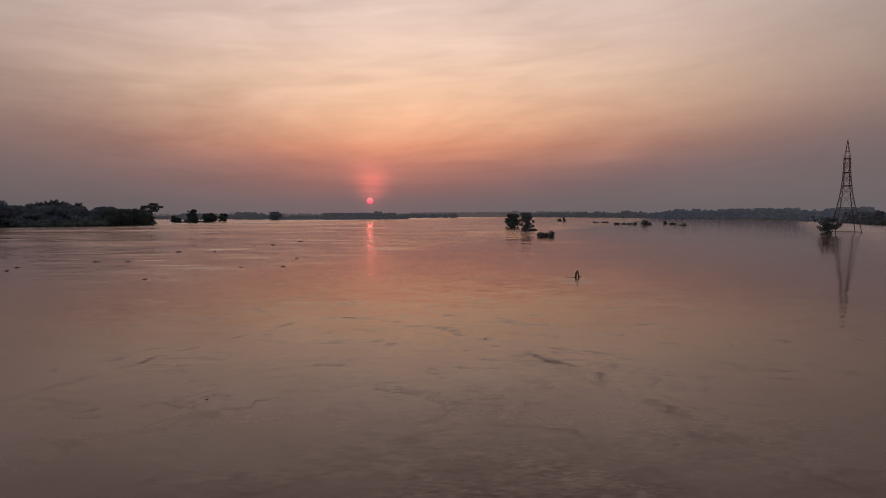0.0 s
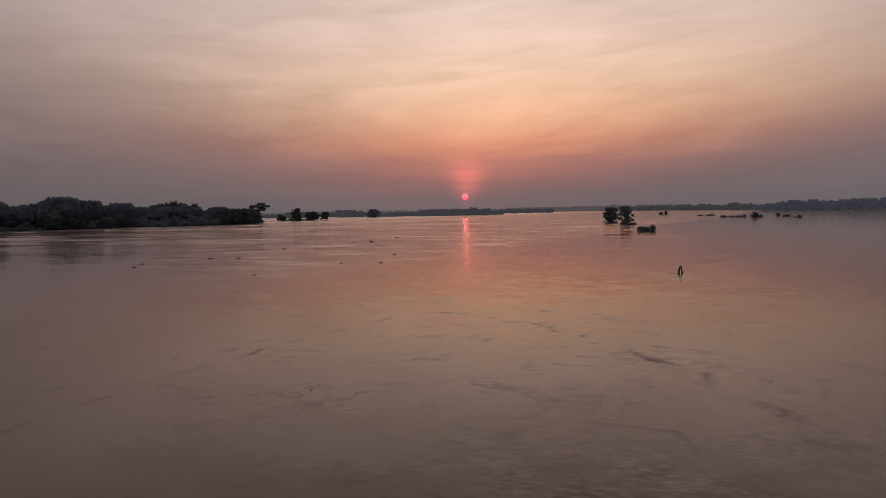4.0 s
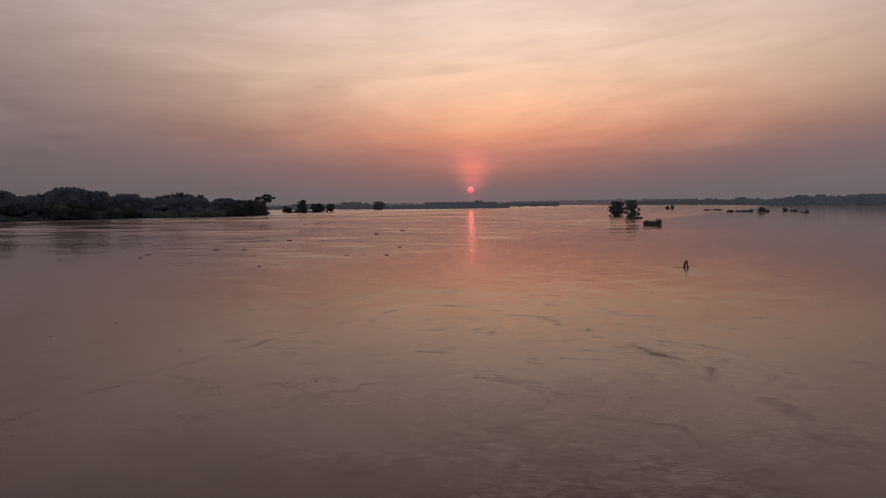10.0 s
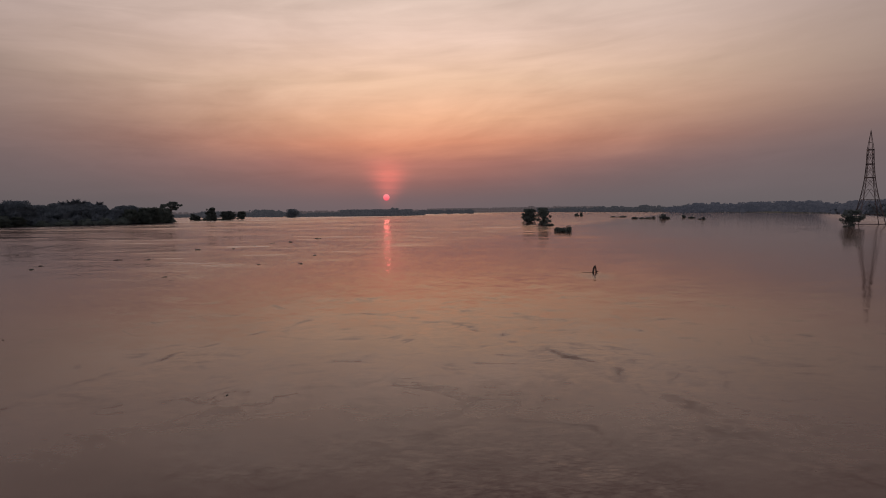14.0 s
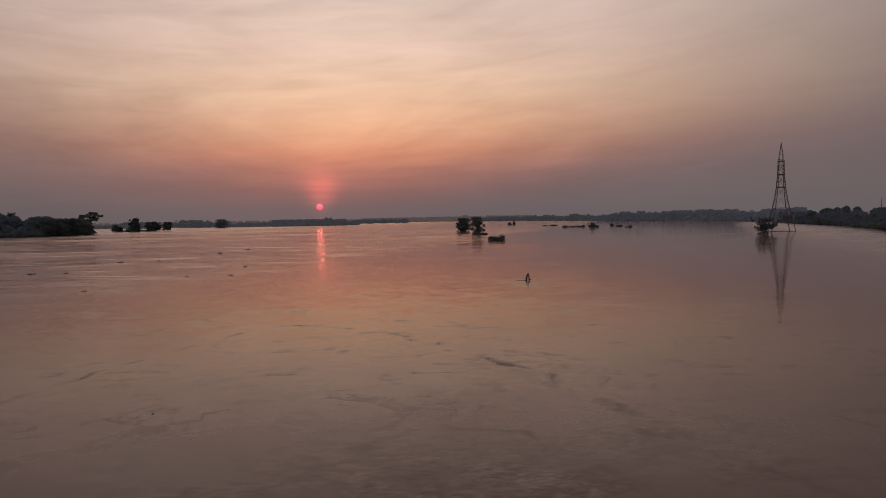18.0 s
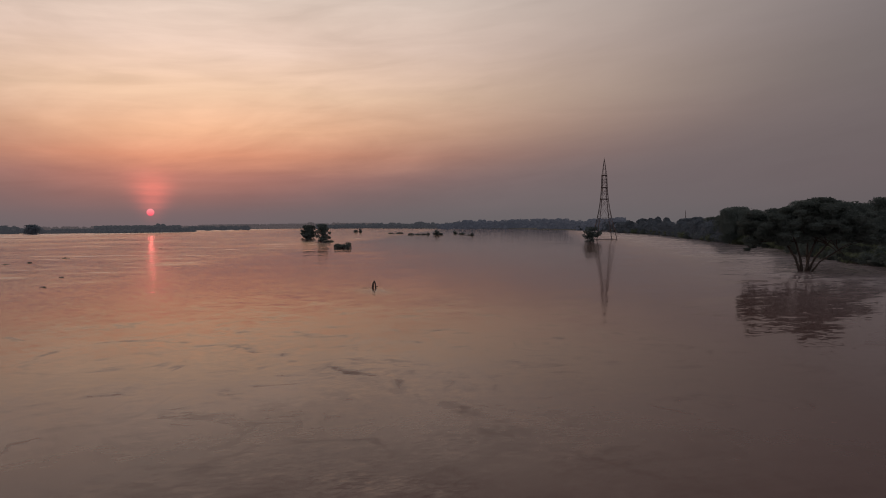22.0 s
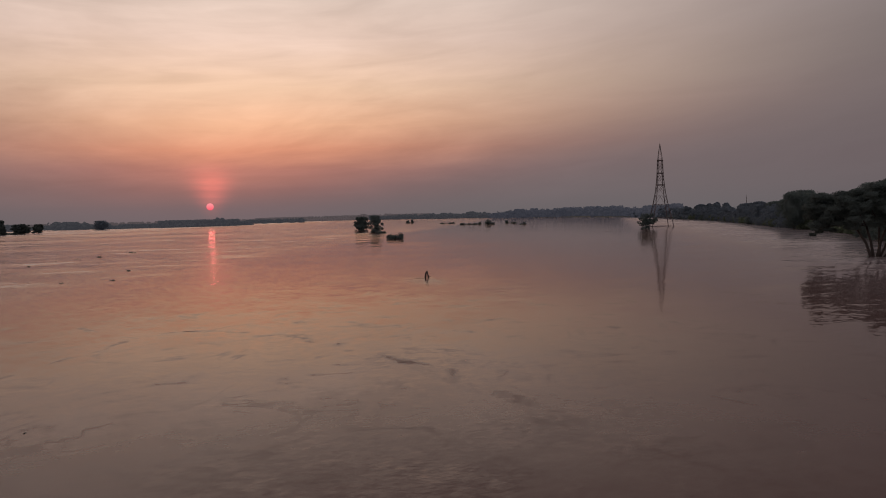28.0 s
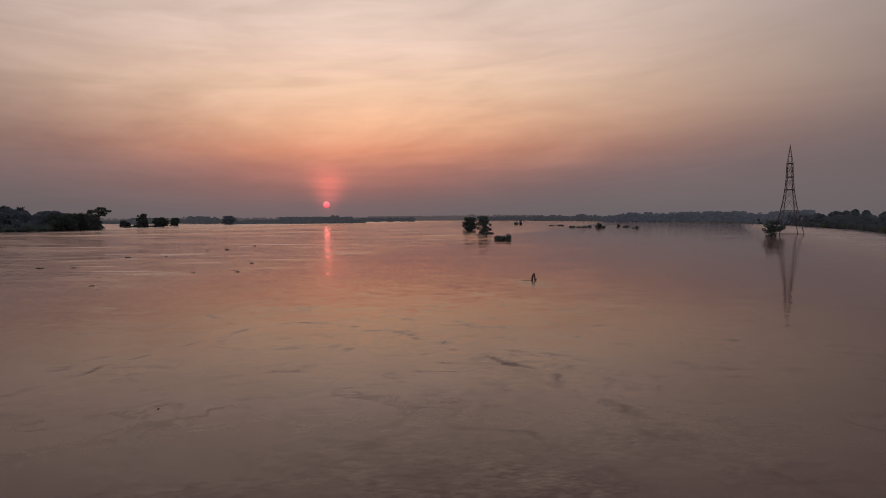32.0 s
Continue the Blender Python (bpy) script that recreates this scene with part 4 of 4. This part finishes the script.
while az < 66:
    for row, back in enumerate((13, 30, 55)):
        a = az + rng.normal() * 0.3 + row * 0.35
        d = shore(a) + back * (1.0 if a > 42 else 1.5) + rng.normal() * 3
        top = float(np.interp(a, [p for p, _ in RIGHT_TOPS], [e for _, e in RIGHT_TOPS]))
        h = (8.2 + d * math.tan(radians(top))) * (0.71 + 0.08 * min(row, 2) + 0.21 * rng.random())
        if a > 57.5 and row == 0:
            continue
        k = int(rng.integers(3))
        proto, tall = near_protos[k] if a > 40.5 else bank_protos[k]
        grove.plant(proto, a, d, max(h, 5), tall, rng.random() * 6.28, 1.0, 1.0, "" if a > 40.5 else "tree at the far bend of the bank, haze in its leaf colour")
    az += 1.15 if az < 42 else 1.9
rtree = make_tree(74, "dense", 14.5, 1.0, 7, "big rounded tree at a bend of the flooded bank", 9500, 0.5, 54, limbs=10, group="rounded trees at the bend")
grove.plant(rtree, 41.75, 292, 14.0, 14.5, 0.2, 0.4, 0.75)
grove.plant(rtree, 42.8, 292, 13.6, 14.5, 2.2, 0.4, 0.7)
tall_tree = make_tree(75, "dense", 16.5, 8.0, 7.4, "tall open-crowned tree over the near wood", 10000, 0.44, 64, limbs=18, trunk_r=0.3, flat=0.5, mat=LEAF_SHADED, full=0.5)
grove.plant(tall_tree, 57.2, 186, 16.8, 16.5, 0.5 - radians(57), 0.6, 1.15)
near_bush = [(make_tree(76, "bush", 4, 0, 4, "leafy green bush on the flooded bank", 2800, 0.39, 34, mat=LEAF_LIGHT, group="bushes on the near bank", name="bush"), 4),
             (make_tree(77, "bush", 3, 0, 3.6, "low spreading bush at the water", 2800, 0.35, 30, group="bushes on the near bank", name="bush"), 3)]
for i in range(40):
    a = 34 + 27 * (i + rng.random() * 0.8) / 40
    k = int(rng.integers(2))
    grove.plant(near_bush[k][0], a, shore(a) + rng.random() * 5 - 1, (2.2 + 2.8 * rng.random()), near_bush[k][1], rng.random() * 6.28, 0.1, 1.1)
under, rad = [], []
for i in range(800):
    a = 31 + 33 * rng.random()
    d = shore(a) + 1 + 22 * rng.random() ** 1.3
    under.append(tuple(at(a, d, 0.6 + 2.2 * rng.random()))), rad.append(1.6 + 1.6 * rng.random())
dark_c, dark_r = [], []
for i in range(900):
    a = 44 + 20 * rng.random()
    d = shore(a) + 9 + 40 * rng.random()
    dark_c.append(tuple(at(a, d, 1.0 + 6.5 * rng.random() * min(1, (d - shore(a)) / 22)))), dark_r.append(1.6 + 1.4 * rng.random())
scatter("undergrowth", "dark young growth between the trunks of the near wood", "undergrowth", 7, dark_c, dark_r, 85000, 0.56, LEAF)
far_c, far_r = [], []
for i in range(900):
    a = 29.5 + 13 * rng.random()
    d = shore(a) + 1 + 30 * rng.random()
    far_c.append(tuple(at(a, d, 0.8 + 8.0 * rng.random() * min(1, (d - shore(a)) / 14)))), far_r.append(2.4 + 2.2 * rng.random())
scatter("undergrowth", "dark scrub and low trees along the far bend of the bank", "undergrowth", 8, far_c, far_r, 75000, 1.0, LEAF_HAZED, face=0.2)
scatter("undergrowth", "tangled green scrub on the near river bank", "undergrowth", 6, under, rad, 95000, 0.48, LEAF_LIGHT)


def make_big_tree():
    """The wide tree that stands in the water before the right bank, on five leaning stems."""
    r = np.random.default_rng(81)
    ob = thing("tree", "wide spreading tree on several leaning stems in the flood", "tree", loc=at(47.1, 134))
    ob.rotation_euler = (0, 0, radians(-47.1))
    ends = [(-2.9, 0.4, 4.8, 0.26), (-1.5, -0.5, 5.4, 0.24), (1.6, 0.6, 5.4, 0.23), (3.4, -0.4, 4.9, 0.21), (5.2, 0.3, 3.9, 0.17), (0.4, 1.6, 5.5, 0.22)]
    c, rad = [], []
    for i in range(175):
        a, q = r.random() * 2 * math.pi, math.sqrt(r.random())
        x, y = 0.8 + 11.6 * q * math.cos(a), 7.0 * q * math.sin(a)
        dome = math.sqrt(max(0, 1 - q * q))
        lid = 12.3 + 0.7 * math.sin(x * 0.55) - 2.7 * (1 - dome)
        z = lid - (3.0 + 3.6 * dome) * r.random() ** 1.5
        if x < -5:
            z -= 0.35 * (-5 - x)
        if x > 4:
            z -= 0.22 * (x - 4) * r.random() * 2
        c.append((x, y, max(z, 2.4))), rad.append(0.95 + 0.7 * r.random())
    for x, y, z in [(-9.6, 0.5, 3.9), (-8.6, 0.2, 4.4), (-7.8, 0.2, 5.2), (-7.0, 0.3, 5.8), (8.6, -0.6, 1.9), (7.4, 0.4, 2.2), (6.2, -1.2, 2.6), (9.6, 0, 2.6), (5.4, 0.8, 3.0), (-6.4, -0.3, 4.6)]:
        c.append((x, y, z)), rad.append(0.8)
    c, rad = np.array(c), np.array(rad)
    for i, (x, y, z, w) in enumerate(ends):
        base = Vector((-0.55 + 0.19 * i, 0.2 * (i % 2), -1.2))
        fork = Vector((x, y, z))
        bow = base.lerp(fork, 0.55) + Vector((-0.12 * x, 0, 0.2))
        stem = part("trunk", mesh_of("trunk", *tube([base, base.lerp(bow, 0.5) + Vector((0.05, 0, 0)), bow, bow.lerp(fork, 0.55), fork], [w * 1.25, w * 1.05, w * 0.9, w * 0.75, w * 0.65]), WET_WOOD, True), ob)
        near = np.argsort(((c - np.array(fork)) ** 2).sum(1) + r.random(len(c)) * 30)[:7]
        for n in near:
            part("branch", mesh_of("branch", *limb(r, fork, c[n], w * 0.5, 0.04, 0.08), WET_WOOD, True), stem)
    part("branch", mesh_of("branch", *tube([(-2.2, 0.4, 4.6), (-4.5, 0.4, 5.6), (-7.4, 0.3, 5.3), (-9.4, 0.5, 4.0)], [0.15, 0.12, 0.08, 0.03], 6), BARK, True), ob)
    snag = [Vector((-1.0, 0, 1.2)), Vector((-1.9, -0.1, 1.3)), Vector((-2.5, -0.1, 1.0))]
    part("dead_branch", mesh_of("dead_branch", *tube(snag, [0.07, 0.05, 0.03], 6), BARK, True), ob)
    part("crown", quads("crown", np.concatenate([leaves(r, c, rad, 50000, 0.34, 0.5, 0.45), cores(r, c, rad, 0.5, 0.75)]), LEAF_SHADED), ob)


make_big_tree()

# ---- the yellow house on stilts at the water ----
def box(x0, x1, y0, y1, z0, z1, bevel=0.0):
    bm = bmesh.new()
    bmesh.ops.create_cube(bm, size=1)
    for v in bm.verts:
        v.co = Vector(((x0 + x1) / 2 + v.co.x * (x1 - x0), (y0 + y1) / 2 + v.co.y * (y1 - y0), (z0 + z1) / 2 + v.co.z * (z1 - z0)))
    if bevel:
        bmesh.ops.bevel(bm, geom=list(bm.edges), offset=bevel, segments=2, affect="EDGES")
    return bm


def bm_part(name, bm, mat, parent, label=""):
    me = bpy.data.meshes.new(name)
    bm.to_mesh(me)
    bm.free()
    me.materials.append(mat)
    return part(name, me, parent, label)


def make_house():
    ob = thing("house", "yellow plastered house on a platform over the water", "house", loc=at(59.0, 128, 0.6))
    ob.rotation_euler = (0, 0, radians(-59.0))
    # x runs to the right as seen from the bridge, y away from it; the near corner stands at x 0
    bm_part("wall", box(0.0, 9.0, 0.0, 7.0, 2.95, 8.95, 0.03), PLASTER, ob)
    bm_part("plinth", box(-0.2, 9.2, -0.15, 7.2, 2.6, 2.95, 0.03), CONCRETE, ob)
    roof = bm_part("roof", box(-1.0, 9.9, -0.9, 7.9, 8.95, 9.1, 0.02), ROOFING, ob)
    v = [(-1.0, -0.9, 9.1), (9.9, -0.9, 9.1), (9.9, 7.9, 9.1), (-1.0, 7.9, 9.1), (2.6, 3.5, 10.2), (6.4, 3.5, 10.2)]
    part("roof_sheet", mesh_of("roof_sheet", v, [(0, 1, 5, 4), (1, 2, 5), (2, 3, 4, 5), (3, 0, 4)], ROOFING), roof)
    bm_part("fascia", box(-1.04, 9.94, -0.96, -0.9, 8.86, 9.14, 0.01), ROOFING, roof, "brown eaves board")
    for x in (1.15, 4.3, 7.2):
        win = bm_part("window", box(x, x + 1.1, -0.06, 0.05, 4.0, 5.4, 0.02), DARK_WOOD, ob)
        bm_part("pane", box(x + 0.1, x + 1.0, -0.08, -0.065, 4.1, 5.3), GLASS_DARK, win)
        bm_part("sill", box(x - 0.08, x + 1.18, -0.16, -0.06, 3.9, 4.0, 0.01), CONCRETE, win)
        bm_part("shade", box(x - 0.15, x + 1.25, -0.5, -0.06, 5.45, 5.55, 0.01), PLASTER, win)
    # balcony at the corner with a white slanting side screen
    bm_part("balcony_floor", box(-2.0, 1.6, -1.7, 2.4, 2.4, 2.6, 0.02), CONCRETE, ob)

    def slab(corners, y0, y1):
        n = len(corners)
        v = [(x, y0, z) for x, z in corners] + [(x, y1, z) for x, z in corners]
        return v, [tuple(range(n))[::-1], tuple(range(n, 2 * n))] + [(i, (i + 1) % n, n + (i + 1) % n, n + i) for i in range(n)]
    screen = part("side_screen", mesh_of("side_screen", *slab([(-1.7, 2.6), (0.2, 2.6), (0.1, 4.8), (-1.7, 4.1)], -1.6, -1.5), WHITE_SHEET), ob, "white slanting balcony screen")
    part("screen_panel", mesh_of("screen_panel", *slab([(-1.55, 2.68), (0.06, 2.68), (0.0, 4.6), (-1.55, 4.02)], -1.64, -1.605), DARK_WOOD), screen, "dark inner panel")
    for x, y in ((-1.95, -1.62), (-1.95, 2.2), (1.4, -1.62)):
        bm_part("balcony_post", box(x, x + 0.12, y, y + 0.12, 2.6, 4.3 if x < 0 else 3.6, 0.01), WHITE_SHEET, ob)
    bm_part("rail", box(0.3, 1.5, -1.58, -1.52, 3.45, 3.53), WHITE_SHEET, ob)
    for x in (-1.3, 1.1, 3.9, 7.5):
        for y in (-1.0, 2.0, 5.5):
            bm_part("stilt", box(x, x + 0.3, y, y + 0.3, -1.0, 2.6 if x > 1.2 else 2.4, 0.02), CONCRETE, ob)
    bm_part("tie_beam", box(-1.3, 7.8, -0.95, -0.75, 1.1, 1.3, 0.01), CONCRETE, ob)


make_house()
low_island("mud_bank", "dark muddy spit of bank below the house", [(57.6 + 0.9 * i, 125 - 0.6 * i) for i in range(11)], 4.5, 0.9, 9)

# ---- the stump in midstream ----
def make_stump():
    r = np.random.default_rng(91)
    ob = thing("tree_stump", "dark broken forked stump sticking out of the flood", "stump", loc=at(11.72, 94.6))
    ob.rotation_euler = (0, 0, radians(-11.7))
    ob.scale = (0.98, 0.8, 0.86)
    part("trunk", mesh_of("trunk", *tube([(-0.2, 0, -0.8), (-0.18, 0, 0.2), (-0.14, 0, 0.7), (-0.02, 0.02, 0.98), (0.12, 0, 1.22)], [0.16, 0.15, 0.14, 0.15, 0.10]), WET_WOOD, True), ob)
    part("fork", mesh_of("fork", *tube([(0.06, 0, 1.12), (0.17, 0.02, 0.8), (0.21, 0.03, 0.3), (0.24, 0.05, -0.5)], [0.11, 0.10, 0.10, 0.12]), WET_WOOD, True), ob)
    part("side_branch", mesh_of("side_branch", *tube([(0.26, 0, 0.15), (0.46, -0.1, 0.22), (0.62, -0.1, 0.30)], [0.08, 0.06, 0.02], 6), WET_WOOD, True), ob)
    # thin solid strip added for the dark wake line beside the stump
    part("driftwood", mesh_of("driftwood", *tube([(-1.9, 0.4, 0.0), (-1.3, 0.1, 0.03), (-0.8, 0.2, 0.01), (-0.2, 0, 0.03)], [0.01, 0.025, 0.02, 0.05], 6), WET_WOOD, True), ob)


make_stump()

# ---- drifting rafts of water weed ----
def make_raft(seed, length):
    r = np.random.default_rng(seed)
    ob = thing("weed_raft", "dark raft of water weed drifting on the flood", "weed raft", "drifting weed rafts")
    c = [(length * 0.4 * r.normal() * (0.3 + r.random()), 0.4 * r.normal(), 0.35 * r.random() ** 2) for i in range(14)]
    v, f = tube([(-length * 0.4, 0.1, -0.04), (0, 0, 0.05), (length * 0.3, 0.1, -0.04)], [0.04, 0.16, 0.05], 6)
    part("stalks", mesh_of("stalks", v, f, WET_WOOD, True), ob)
    part("leaves", quads("leaves", leaves(r, c, [0.2 + 0.35 * r.random() for i in range(14)], 420, 0.3, 0.6, 0.2), LEAF), ob)
    return ob


rafts = [(make_raft(101, 2.2), 1), (make_raft(102, 3.6), 1)]
RAFTS = [(-22.26, 176.5, 0.47), (-26.00, 143.2, 0.32), (-14.76, 208.0, 0.58), (-12.50, 232.7, 0.58), (-45.70, 111.6, 0.36), (-20.38, 33.5, 0.06), (-36.03, 57.0, 0.07), (-40.51, 53.4, 0.06), (-5.76, 311.3, 0.43), (1.90, 346.4, 0.43), (-12.78, 140.7, 0.29), (-28.33, 146.3, 0.36), (-34.08, 130.0, 0.32), (-13.92, 118.3, 0.25), (-17.42, 119.2, 0.22), (-24.80, 102.0, 0.22), (-19.46, 177.2, 0.32), (-16.28, 203.0, 0.32), (-17.74, 193.4, 0.25), (-33.51, 137.9, 0.29)]
for i, (a, d, s) in enumerate(RAFTS):
    grove.plant(rafts[i % 2][0], a, d, s, 1, i * 0.9)

# ---- the bridge underfoot ----
def make_bridge():
    ob = thing("bridge", "old weathered concrete river bridge with a low parapet", "bridge", kind="structure")
    ob.rotation_euler = (0, 0, radians(-16.8))
    bm_part("deck", box(-60, 60, -8.5, 0.55, 6.6, 7.35, 0.05), CONCRETE, ob)
    bm_part("parapet", box(-60, 60, 0.15, 0.40, 7.35, 8.36, 0.03), CONCRETE, ob)
    bm_part("coping", box(-60, 60, 0.11, 0.42, 8.36, 8.44, 0.02), CONCRETE, ob)
    for x in (-24, 24):
        bm_part("pier", box(x - 0.9, x + 0.9, -7.8, -0.2, -4, 6.6, 0.2), CONCRETE, ob)
    bm = box(-1.75, -1.065, 0.05, 0.432, 7.35, 8.622)
    bmesh.ops.subdivide_edges(bm, edges=list(bm.edges), cuts=26, use_grid_fill=True)
    bm.normal_update()
    mid = Vector((-1.41, 0.24, 7.98))
    half = Vector((0.342, 0.191, 0.625))
    for v in bm.verts:
        q = v.co - mid
        near_edge = sorted((half.x - abs(q.x), half.y - abs(q.y), half.z - abs(q.z)))[1]
        worn = max(0.0, 1 - near_edge / 0.09)
        bite = max(0.0, noise.noise(v.co * 11) + 0.25)
        v.co -= q.normalized() * worn * (0.03 + 0.025 * bite)
        v.co += 0.012 * noise.noise(v.co * 16) * v.normal + 0.006 * noise.noise(v.co * 45) * v.normal
    for f in bm.faces:
        f.smooth = True
    bm_part("pilaster", bm, LIMEWASH, ob, "chipped whitewashed parapet pillar")


make_bridge()
